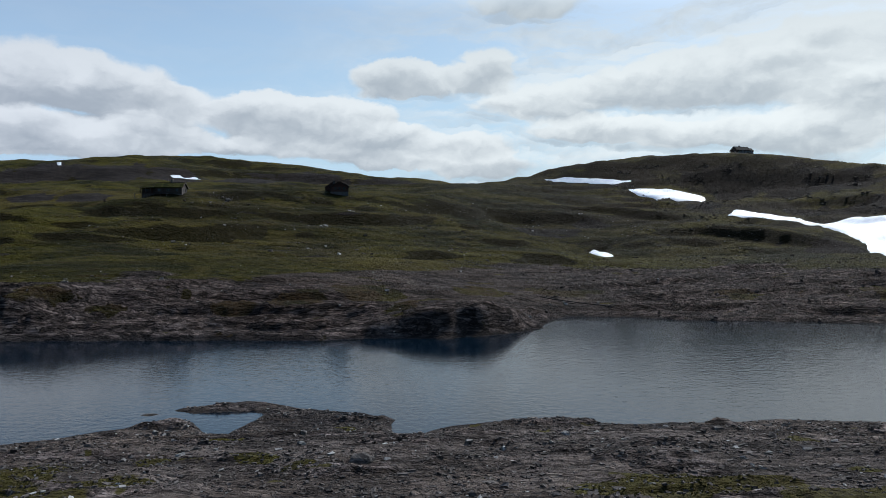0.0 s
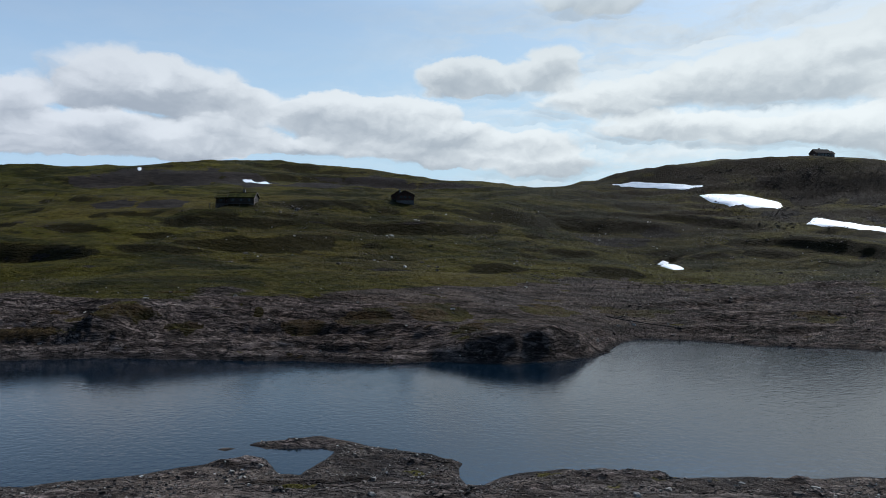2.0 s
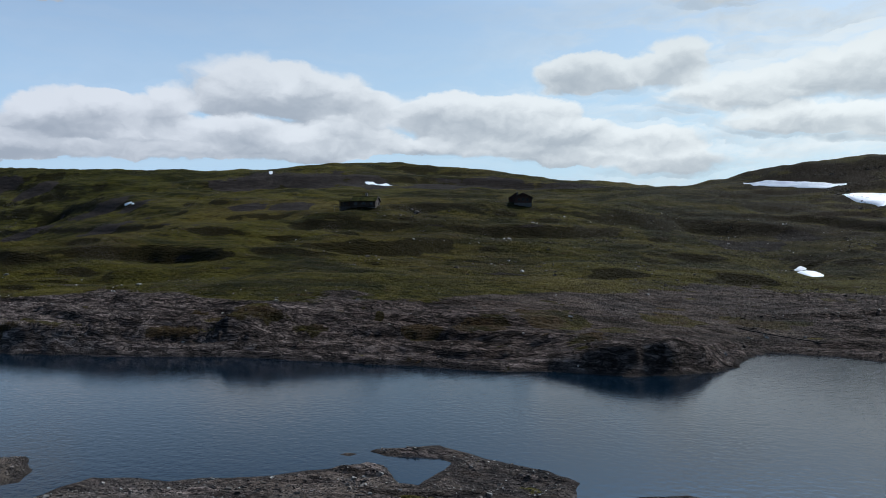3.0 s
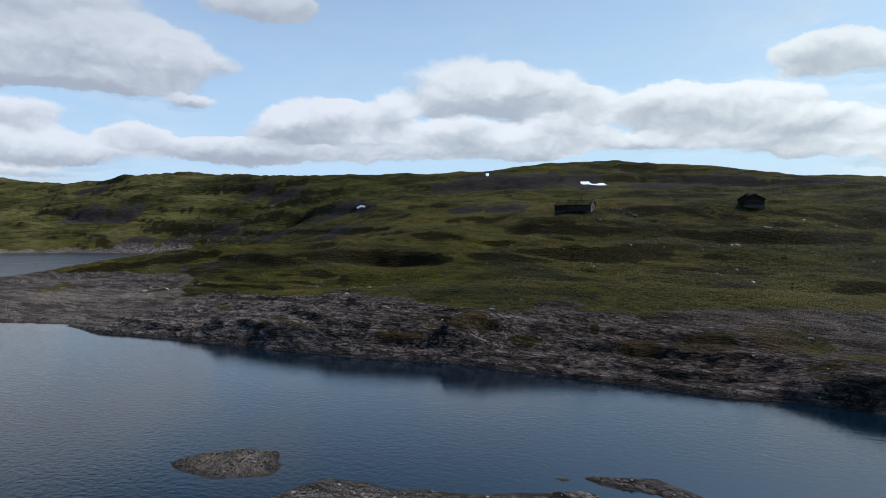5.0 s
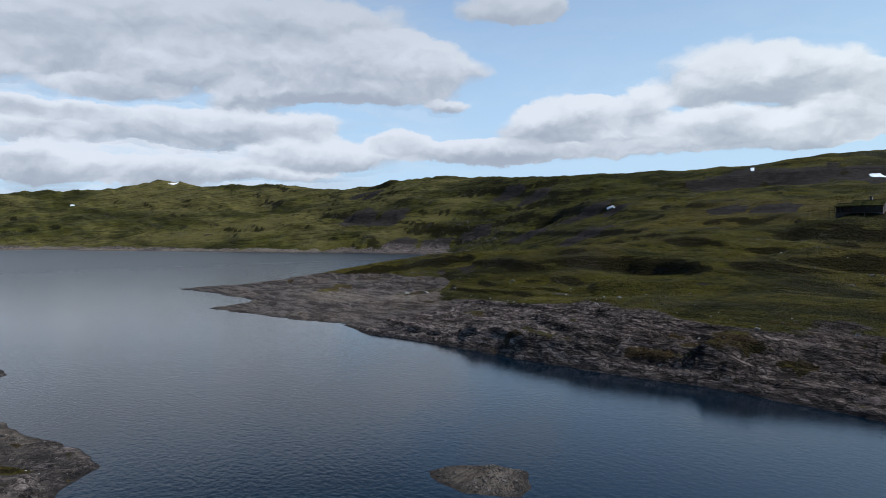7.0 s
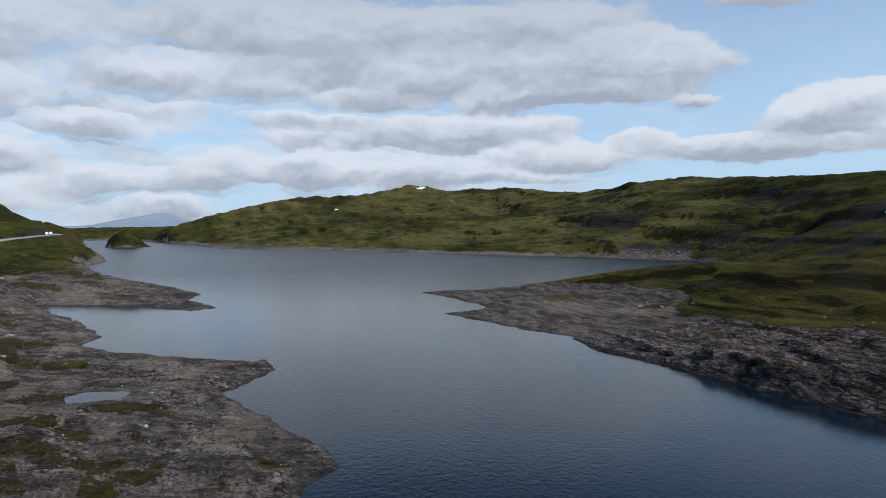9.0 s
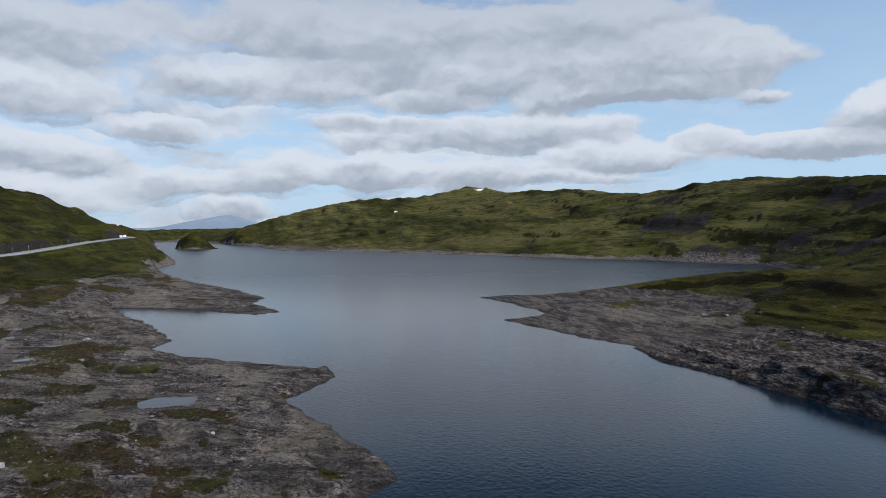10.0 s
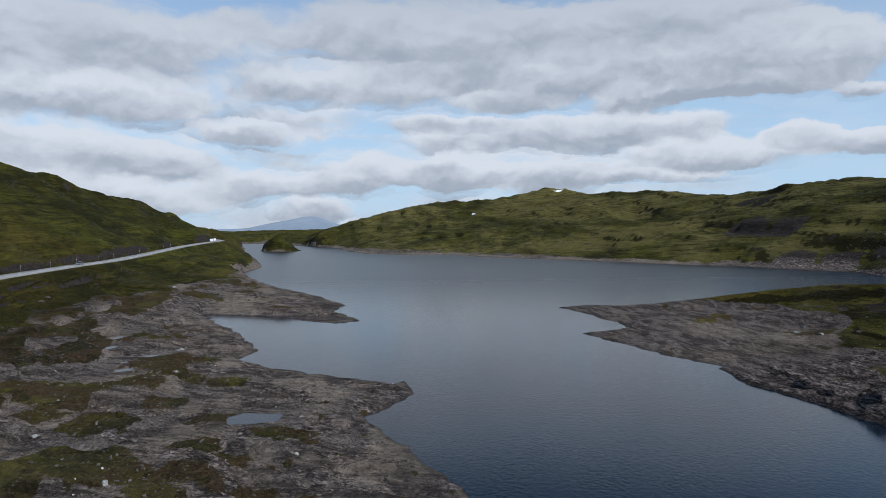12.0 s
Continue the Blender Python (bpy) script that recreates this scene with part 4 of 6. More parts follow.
def land(x, y):
    """Height of the ground, and its distance from the lake's edge."""
    x, y = np.asarray(x, float), np.asarray(y, float)
    base = sample(WIDE, -2600, -900, 10, x, y)
    inner = np.minimum(np.minimum(x + 900, 300 - x), np.minimum(y - 130, 650 - y))
    k = smooth(inner, 4, 40)
    base = base * (1 - k) + k * sample(MIDDLE, -900, 130, 4.0, x, y)
    inner = np.minimum(np.minimum(x + 345, 167.5 - x), np.minimum(y + 145, 332.5 - y))
    k = smooth(inner, 2, 22)
    base = base * (1 - k) + k * sample(FINE, -345, -145, 2.0, np.clip(x, -344, 165), np.clip(y, -144, 331))
    far = np.hypot(x, y)
    wide = smooth(far, 90, 240)
    ex = x + 0.9 * fractal(x / 7, y / 7, 3, 3) + 2.6 * wide * fractal(x / 24, y / 24, 3, 6)
    ey = y + 0.9 * fractal(x / 7, y / 7, 3, 4) + 2.6 * wide * fractal(x / 24, y / 24, 3, 7)
    crinkle = 1.1 * smooth(far, 75, 130) * (1 - smooth(far, 300, 420))
    ex, ey = ex + crinkle * fractal(x / 4.5, y / 4.5, 2, 8), ey + crinkle * fractal(x / 4.5, y / 4.5, 2, 9)
    off = np.maximum(-edge_distance(ex, ey, LAKE), edge_distance(ex, ey, ISLAND))
    off = np.maximum(off, np.maximum(edge_distance(ex, ey, ISLET), edge_distance(ex, ey, SKERRY)))
    isle = edge_distance(x, y, ISLET) > -3
    base = np.where(isle, np.clip(off, 0, 3) * 0.18, base)
    mound = edge_distance(x, y, ISLAND)
    base = np.where(mound > -12, 27 * smooth(mound - 0.25 * (y + 122), -6, 34), base)
    drop = 3.2 * smooth(-x, 105, 150) * (1 - 0.8 * smooth(-x, 160, 185)) * smooth(y, 40, 90) - 2.6 * smooth(-y, 5, 60) * smooth(x, -330, -255) + 3.0 * smooth(far, 380, 600)
    bare = 1 - smooth(base + np.minimum(drop, 4.2) + 1.6 * grain(x / 23, y / 16, 5) - 0.7 * smooth(y, 80, 100) * (1 - smooth(far, 300, 350)), 5.6, 7.6)
    bare = np.where(mound > 0, 0, bare)
    # slaty ribs on the bare rock, hummocks and ledges on the turf, folds on the far hills
    u, v = along(x, y)
    hump, fold = swell(x, y, off)
    rough = base + 0.9 * fractal(u / 40, v / 13, 2, 11) + 0.5 * fractal(u / 30, v / 6, 3, 13, True)
    steps = 1.8 * stair(rough / 1.8 + 0.9 * grain(u / 60, v / 20, 17), 0.66) * smooth(grain(u / 40, v / 12, 19) + 0.3, 0, 0.35)
    steps = steps + 0.6 * stair(rough / 0.6 + 1.2 * grain(u / 34, v / 9, 29), 0.62) * smooth(grain(u / 22, v / 7, 27) + 0.25, 0, 0.3)
    crag = craggy(x, y)
    worn = 0.75 * (1 - smooth(line_distance(x, y, NORTH_LINES["dome"])[0], 6, 11))
    rib = rough - base + steps * (1 - 0.25 * crag) * (1 - worn) + 0.16 * fractal(u / 3.5, v / 1.2, 3, 23, True)
    # craggy along the north bank, smoother in the east bay and on the western spit
    lens = fractal((u + 4 * grain(u / 18, v / 6, 33)) / 20, (v + 0.35 * base + 0.12 * u) / 3.0, 4, 35, True)
    flats = (0.5 + 0.45 * smooth(-x, 50, 75)) * (1 - smooth(y, 60, 75))
    rib = rib * (0.22 + 0.88 * np.maximum(crag, flats)) + (0.6 * crag * (1 - worn) + 0.6 * np.maximum(flats - 0.5, 0)) * lens
    lift = base / 5.5 + 1.3 * grain(u / 90, v / 60, 41) + 0.35 * grain(u / 17, v / 17, 43)
    ledge = 5.5 * stair(lift, 0.60) * smooth(grain(u / 120, v / 50, 47) + 0.3, 0.0, 0.4) * 0.55
    tread = base / 1.9 + 1.6 * grain(u / 55, v / 30, 49) + 0.4 * grain(u / 12, v / 9, 51)
    ledge = ledge + 1.9 * stair(tread, 0.62) * smooth(grain(u / 48, v / 22, 57) + 0.05, 0.0, 0.35) * 0.7
    ledge = ledge * smooth(sample(CLEAR, -1000, 100, 5.0, x, y), 3, 14)
    fall = np.hypot(sample(WIDE, -2600, -900, 10, x + 9, y) - sample(WIDE, -2600, -900, 10, x - 9, y), sample(WIDE, -2600, -900, 10, x, y + 9) - sample(WIDE, -2600, -900, 10, x, y - 9)) / 18
    near = np.hypot(sample(MIDDLE, -900, 130, 4.0, x + 6, y) - sample(MIDDLE, -900, 130, 4.0, x - 6, y), sample(MIDDLE, -900, 130, 4.0, x, y + 6) - sample(MIDDLE, -900, 130, 4.0, x, y - 6)) / 12
    ledge = ledge * (1 - smooth(np.maximum(fall, near), 0.2, 0.42))
    more = smooth(far, 330, 800)
    shore = smooth(off, 0.3, 5)
    z = base + shore * (bare * rib + (1 - bare) * (hump * smooth(base, 8, 13) + ledge * (1 - 0.4 * more)) + fold)
    edge = (0.10 + 0.55 * crag) * off + 0.25 * np.clip(off, 0, 3) * (fractal(u / 3.2, v / 1.6, 3, 61, True))
    w = smooth(off, 0.0, 4.0)
    z = np.where(off > 0, np.maximum(edge * (1 - w) + z * w, 0.03 * np.minimum(off, 3)), np.maximum(0.22 * off, -5.0))
    z = np.where(isle & (off > 0), 0.05 + 0.11 * np.minimum(off, 4) + 0.12 * np.minimum(off, 1) * fractal(x / 2.2, y / 1.6, 3, 95), z)
    # the road's bed, cut into the slope, and level ground round the pools
    gap, level = line_distance(x, y, ROAD_LINE)
    uphill = y < np.interp(x, [p[0] for p in ROAD_LINE[::-1]], [p[1] for p in ROAD_LINE[::-1]])
    k = smooth(gap, 6.0, np.where(uphill, 7.6, 11.0))
    z = np.where(gap < 11, z * k + (level - 0.3) * (1 - k), z)
    for ring, height in POOLS:
        near = np.flatnonzero((np.abs(x - ring[0][0]) < 30) & (np.abs(y - ring[0][1]) < 30))
        d = edge_distance(x.flat[near], y.flat[near], ring)
        k = smooth(-d, 0.0, 7.0)
        shelf = np.where(d > 0, height - 0.25 * np.minimum(d, 1.2), height + 0.05 * -d)
        z.flat[near] = z.flat[near] * k + shelf * (1 - k)
    return z, off, bare


def heap(name, verts, faces, mat, smooth_faces=True):
    """One mesh from arrays of places and of corner indices."""
    me = bpy.data.meshes.new(name)
    verts, faces = np.asarray(verts, np.float32), np.asarray(faces, np.int32)
    me.vertices.add(len(verts))
    me.vertices.foreach_set("co", verts.ravel())
    me.loops.add(faces.size)
    me.loops.foreach_set("vertex_index", faces.ravel())
    me.polygons.add(len(faces))
    me.polygons.foreach_set("loop_start", np.arange(0, faces.size, faces.shape[1], dtype=np.int32))
    me.polygons.foreach_set("use_smooth", np.full(len(faces), smooth_faces))
    me.update(calc_edges=True)
    me.materials.append(mat)
    return me


def build_ground():
    """One sheet out to the horizon, its squares growing with the distance from the near shore."""
    turns = np.radians(np.r_[np.arange(-40, 122, 0.15), np.arange(122, 320, 3.0)])
    reach = np.r_[0.01, 3.0, 12.0 * 1.02 ** np.arange(0, 46), 30.0 * 1.0056 ** np.arange(0, 430), 331.0 * 1.0112 ** np.arange(0, 242)]
    a, r = np.meshgrid(turns, reach)
    x, y = -np.sin(a) * r, np.cos(a) * r
    z, off, bare = land(x, y)
    at = np.stack([x, y, z], -1)
    across, out = np.gradient(at, axis=1), np.gradient(at, axis=0)
    normal = np.cross(across, out)
    level = np.abs(normal[..., 2]) / np.maximum(np.linalg.norm(normal, axis=-1), 1e-9)
    level = level + 0.10 * fractal(x / 18, y / 12, 3, 71)
    turf = (1 - bare) * smooth(level, 0.52, 0.68)
    scree = 0 * x
    for rx, ry, size in ROCKY + ROCKY_FAR:
        scree = np.maximum(scree, 1 - np.hypot(x - rx, y - ry) / size)
    turf = turf * (1 - 0.85 * smooth(scree + 0.5 * fractal(x / 22, y / 13, 4, 77), 0.12, 0.5))
    moss = 0 * x
    for mx, my, size in MOSS_NEAR + MOSS_NORTH + MOSS_WEST:
        moss = np.maximum(moss, 1 - np.hypot(x - mx, y - my) / (1.25 * size))
    moss = smooth(moss + 0.55 * fractal(x / 5, y / 3.5, 4, 73), 0.15, 0.42)
    moss = np.maximum(moss, smooth(fractal(x / 26, y / 15, 5, 79) + 0.25 * smooth(-y, 30, 80) * smooth(z, 3.5, 6.5) + 0.07 * smooth(-x, 58, 80) - 0.16 * smooth(y, 75, 90), 0.14, 0.32) * smooth(z, 1.5, 3.0) * 0.8) * bare
    silt = 0.8 * smooth(r, 480, 620) * (1 - smooth(off, 9, 22)) * (1 - smooth(z, 3, 6)) * smooth(grain(x / 70, y / 70, 83) + 0.3 * smooth(-x, 560, 600), -0.05, 0.25) * smooth(-x, 540, 575)
    silt = np.maximum(silt, 0.8 * smooth(fractal(x / 36, y / 20, 4, 87), -0.06, 0.32) * smooth(-x, 58, 80) * (1 - smooth(y, 20, 40)))
    for sx, sy, size in SILT:
        silt = np.maximum(silt, 1 - np.hypot(x - sx, 1.6 * (y - sy)) / size)
    nr, na = a.shape
    i, j = np.meshgrid(np.arange(nr - 1), np.arange(na), indexing="ij")
    k = (j + 1) % na
    faces = np.stack([i * na + j, i * na + k, (i + 1) * na + k, (i + 1) * na + j], -1).reshape(-1, 4)[:, ::-1]
    me = heap("ground", at.reshape(-1, 3), faces, GROUND)
    mark = me.attributes.new("turf", "FLOAT", "POINT")
    mark.data.foreach_set("value", turf.ravel().astype(np.float32))
    mark = me.attributes.new("crag", "FLOAT", "POINT")
    mark.data.foreach_set("value", np.maximum(craggy(x, y), 1 - smooth(level, 0.5, 0.7)).ravel().astype(np.float32))
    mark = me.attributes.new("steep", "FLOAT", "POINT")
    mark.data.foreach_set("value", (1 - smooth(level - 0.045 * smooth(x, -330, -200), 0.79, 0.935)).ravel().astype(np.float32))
    mark = me.attributes.new("silt", "FLOAT", "POINT")
    mark.data.foreach_set("value", silt.ravel().astype(np.float32))
    mark = me.attributes.new("moss", "FLOAT", "POINT")
    mark.data.foreach_set("value", moss.ravel().astype(np.float32))
    return tagged(new("ground", me), "bare slaty lake shore and mossy mountain heath", "ground", kind="structure")


ground = build_ground()


def build_water():
    n, size = 24, 3600.0
    xs, ys = np.meshgrid(np.linspace(-1, 1, n) * size - 800, np.linspace(-1, 1, n) * size)
    i, j = np.meshgrid(np.arange(n - 1), np.arange(n - 1), indexing="ij")
    faces = np.stack([i * n + j, i * n + j + 1, (i + 1) * n + j + 1, (i + 1) * n + j], -1).reshape(-1, 4)
    me = heap("water", np.stack([xs, ys, 0 * xs], -1).reshape(-1, 3), faces, WATER)
    return tagged(new("water", me), "dark blue mountain lake with small ripples", "lake", kind="structure")


build_water()


# ---------------------------------------------------------------- small materials


def plain(name, low, high, scale=3.0, rough=0.8, stretch=(1, 1, 1), metal=0.0, spec=0.2, relief=0.3):
    """A surface that varies between two colours at two scales."""
    m, n = material(name)
    at = n.vec("MULTIPLY", n.add("TexCoord", out=3), stretch)
    v = n.math("ADD", n.math("MULTIPLY", n.noise(at, scale, 6.0, 0.6), 0.65), n.math("MULTIPLY", n.noise(at, scale * 7, 4.0, 0.7), 0.35))
    finish(n, n.mix(n.ramp(v, 0.40, 0.60), low, high), rough, v, relief, 0.05, metal, spec)
    return m


def snow_material():
    m, n = material("old_snow")
    at = n.add("NewGeometry")
    v = n.noise(at, 0.35, 7.0, 0.65, 0.3)
    dirt = n.noise(n.vec("MULTIPLY", at, (0.5, 1.0, 3.0)), 0.16, 8.0, 0.7, 0.6)
    white = n.mix(n.ramp(v, 0.35, 0.65), (0.62, 0.65, 0.70), (0.78, 0.80, 0.82))
    finish(n, n.mix(n.ramp(dirt, 0.60, 0.78, 0.0, 0.55), white, (0.36, 0.36, 0.36)), 0.6, v, 0.5, 0.25, spec=0.2)
    return m


def stone_material(name, low, high, pale):
    m, n = material(name)
    at = n.add("NewGeometry")
    luck = n.add("ObjectInfo", out=5)
    isle = n.add("NewGeometry", out=8)
    a, b = n.noise(at, 1.4, 6.0, 0.65), n.noise(at, 7.0, 4.0, 0.7)
    base = n.mix(n.ramp(a, 0.38, 0.62), low, high)
    base = n.mix(n.ramp(b, 0.55, 0.68, 0.0, 0.6), base, pale)
    own = n.ramp(n.math("FRACT", n.math("ADD", luck, isle)), 0.0, 1.0, 0.55, 1.35, smooth=False)
    base = n.mix(1.0, base, n.add("CombineXYZ", own, own, own), "MULTIPLY")
    finish(n, base, 0.9, n.math("ADD", a, n.math("MULTIPLY", b, 0.4)), 0.7, 0.15, spec=0.08)
    return m


SNOW = snow_material()
STONE = stone_material("slate_stone", (0.040, 0.034, 0.031), (0.108, 0.094, 0.085), (0.20, 0.185, 0.17))
PALE_STONE = stone_material("pale_quartz_stone", (0.15, 0.142, 0.132), (0.27, 0.26, 0.245), (0.42, 0.41, 0.395))
TIMBER = plain("tarred_timber", (0.030, 0.023, 0.020), (0.070, 0.054, 0.045), 1.2, 0.75, (1, 1, 9))
RED_TIMBER = plain("weathered_red_brown_timber", (0.045, 0.022, 0.017), (0.085, 0.044, 0.034), 1.2, 0.75, (1, 1, 9))
DECK_WOOD = plain("grey_deck_boards", (0.070, 0.064, 0.058), (0.130, 0.120, 0.110), 1.5, 0.85, (1, 8, 1))
TRIM = plain("pale_window_trim", (0.50, 0.49, 0.46), (0.66, 0.65, 0.62), 4.0, 0.6)
SOD = plain("turf_roof", (0.017, 0.019, 0.006), (0.056, 0.052, 0.016), 0.9, 0.95, spec=0.02, relief=0.9)
FELT = plain("dark_roofing", (0.010, 0.010, 0.011), (0.026, 0.026, 0.028), 2.0, 0.9, (1, 5, 1), spec=0.03)
MASONRY = plain("grey_stone_masonry", (0.080, 0.076, 0.072), (0.170, 0.162, 0.155), 3.0, 0.9)
ASPHALT = plain("worn_pale_asphalt", (0.150, 0.148, 0.150), (0.235, 0.232, 0.232), 0.35, 0.8, (1, 1, 1), spec=0.3)
LINE_PAINT = plain("worn_white_paint", (0.42, 0.42, 0.41), (0.62, 0.62, 0.60), 2.0, 0.7)
GRAVEL = plain("pale_gravel", (0.120, 0.112, 0.104), (0.250, 0.236, 0.220), 2.5, 0.95)
POLE_WOOD = plain("grey_pole_wood", (0.16, 0.145, 0.125), (0.26, 0.24, 0.21), 2.0, 0.85, (6, 6, 1))
CAR_PAINT = plain("silver_grey_car_paint", (0.16, 0.17, 0.18), (0.20, 0.21, 0.22), 0.8, 0.3, metal=0.5, spec=0.5, relief=0.0)
VAN_PAINT = plain("white_van_paint", (0.70, 0.71, 0.72), (0.80, 0.80, 0.80), 0.8, 0.35, spec=0.5, relief=0.0)
RUBBER = plain("black_rubber", (0.015, 0.015, 0.015), (0.03, 0.03, 0.03), 6.0, 0.9)
RIM = plain("alloy_rim", (0.35, 0.35, 0.36), (0.5, 0.5, 0.5), 6.0, 0.35, metal=0.8)
LAMP_RED = plain("red_lamp_glass", (0.20, 0.012, 0.010), (0.28, 0.02, 0.015), 6.0, 0.3)
BLADE = plain("olive_grass_blades", (0.040, 0.038, 0.010), (0.105, 0.092, 0.026), 0.6, 0.95, spec=0.03)


def glass_material(name, tint):
    m, n = material(name)
    finish(n, tint, 0.06, spec=0.7)
    return m


GLASS = glass_material("dark_window_glass", (0.02, 0.024, 0.028))
# paler copy of the glass, the sky's reflection put into its colour
BRIGHT_GLASS = glass_material("sky_lit_window_glass", (0.10, 0.12, 0.14))

# ---------------------------------------------------------------- building blocks


def part(name, bm, mat, parent, label=""):
    me = bpy.data.meshes.new(name)
    bm.normal_update()
    bm.to_mesh(me)
    bm.free()
    me.materials.append(mat)
    ob = new(name, me)
    ob.parent = parent
    if label:
        ob["label"] = label
    return ob


def base(name, m, label, category, group=""):
    ob = new(name)
    ob.matrix_world = m
    ob.empty_display_size = 0.3
    return tagged(ob, label, category, group)


def box(x0, x1, y0, y1, z0, z1, bevel=0.0, bm=None):
    bm = bm or bmesh.new()
    made = bmesh.ops.create_cube(bm, size=1.0)["verts"]
    for v in made:
        v.co = Vector((x0 + (v.co.x + 0.5) * (x1 - x0), y0 + (v.co.y + 0.5) * (y1 - y0), z0 + (v.co.z + 0.5) * (z1 - z0)))
    if bevel:
        edges = list({e for v in made for e in v.link_edges})
        bmesh.ops.bevel(bm, geom=edges, offset=bevel, segments=2, affect="EDGES")
    return bm


def prism(outline, x0, x1):
    """An outline of (y, z) drawn out along x."""
    bm = bmesh.new()
    rows = [[bm.verts.new((x, y, z)) for y, z in outline] for x in (x0, x1)]
    bm.faces.new(rows[0][::-1])
    bm.faces.new(rows[1])
    for k in range(len(outline)):
        j = (k + 1) % len(outline)
        bm.faces.new((rows[0][k], rows[0][j], rows[1][j], rows[1][k]))
    bmesh.ops.recalc_face_normals(bm, faces=bm.faces)
    return bm


def tube(r0, r1, z0, z1, sides=10, at=(0, 0)):
    bm = bmesh.new()
    bmesh.ops.create_cone(bm, cap_ends=True, segments=sides, radius1=r0, radius2=r1, depth=z1 - z0, matrix=Matrix.Translation((at[0], at[1], (z0 + z1) / 2)))
    return bm


def height_at(x, y):
    return float(land(np.array([[float(x)]]), np.array([[float(y)]]))[0][0, 0])


# ---------------------------------------------------------------- snow, road, pools, far mountain


def snow_patch(ring, thick, cell, label):
    """An old drift that lies in a hollow, thinning out to its edge."""
    xs, ys = np.array([p[0] for p in ring], float), np.array([p[1] for p in ring], float)
    gx, gy = np.meshgrid(np.arange(xs.min() - 2 * cell, xs.max() + 2 * cell, cell), np.arange(ys.min() - 2 * cell, ys.max() + 2 * cell, cell))
    d = edge_distance(gx, gy, ring) + 0.8 * cell * fractal(gx / (5 * cell), gy / (5 * cell), 3, 83)
    z = land(gx, gy)[0]
    for _ in range(3):
        p = np.pad(z, 1, mode="edge")
        z = (p[:-2, 1:-1] + p[2:, 1:-1] + p[1:-1, :-2] + p[1:-1, 2:]) / 4
    z = z + np.clip(0.45 * d, -1.2, thick) + 0.1 * fractal(gx / 6, gy / 4, 3, 89) * smooth(d, 0, 5)
    ny, nx = gx.shape
    i, j = np.meshgrid(np.arange(ny - 1), np.arange(nx - 1), indexing="ij")
    faces = np.stack([i * nx + j, i * nx + j + 1, (i + 1) * nx + j + 1, (i + 1) * nx + j], -1).reshape(-1, 4)
    faces = faces[(d.ravel()[faces] > -1.5 * cell).all(1)]
    used, faces = np.unique(faces, return_inverse=True)
    verts = np.stack([gx, gy, z], -1).reshape(-1, 3)[used]
    return tagged(new("snow_patch", heap("snow_patch", verts, faces.reshape(-1, 4), SNOW)), label, "snow", "old snow patches")


snow_patch([(63, 428), (74.5, 425), (92.5, 413), (97, 411), (110.5, 405), (107.5, 400), (99, 399), (76, 415), (67.4, 422)], 0.4, 1.2, "long white snow drift below the hill with the hut")
snow_patch([(102, 385), (108, 390), (125, 388), (134, 383), (142, 377), (129.3, 343), (115.8, 343), (104.6, 361), (100.5, 370)], 0.4, 1.2, "white snow drift in a stony gully")
snow_patch([(121, 295), (131, 313), (149, 297), (152, 285), (159, 281), (169, 281), (166.5, 272), (180, 262), (190, 240), (168, 200), (140, 186), (121.7, 190), (126, 205), (144, 239),
    (146, 256), (144, 270), (137, 282)], 0.4, 1.2, "large white snow field lying in the valley")
snow_patch([(50.6, 241.5), (53.2, 245.0), (54.7, 243.7), (52.9, 241.2)], 0.3, 0.5, "small broken patch of melting snow on heath")
snow_patch([(45.4, 214), (50.5, 226.5), (52.2, 217.5), (53.2, 215.4), (48.8, 211.3)], 0.3, 0.5, "small patch of melting snow on heath")
snow_patch([(-202, 514), (-196, 519.5), (-190.5, 514), (-186, 523), (-175.6, 510), (-176.4, 506), (-184, 503.5), (-190.3, 505), (-197.1, 507.5)], 0.4, 1.2, "ragged snow drift below a dark hillside")
snow_patch([(-285, 513.5), (-282, 514), (-278, 506.7), (-279.4, 505)], 0.6, 1.0, "small snow drift in a notch of the ridge")
snow_patch([(-1298, 206), (-1295, 212), (-1286, 211), (-1287, 205)], 0.6, 1.5, "small far snow drift on a green hillside")
snow_patch([(-1893, 530), (-1903, 545), (-1896, 560), (-1886, 545)], 1.0, 2.5, "far snow drift below a grey summit")
snow_patch([(-322, 389), (-315.7, 389), (-308, 381.3), (-317, 385)], 0.4, 1.2, "small snow drift among dark rock bands")


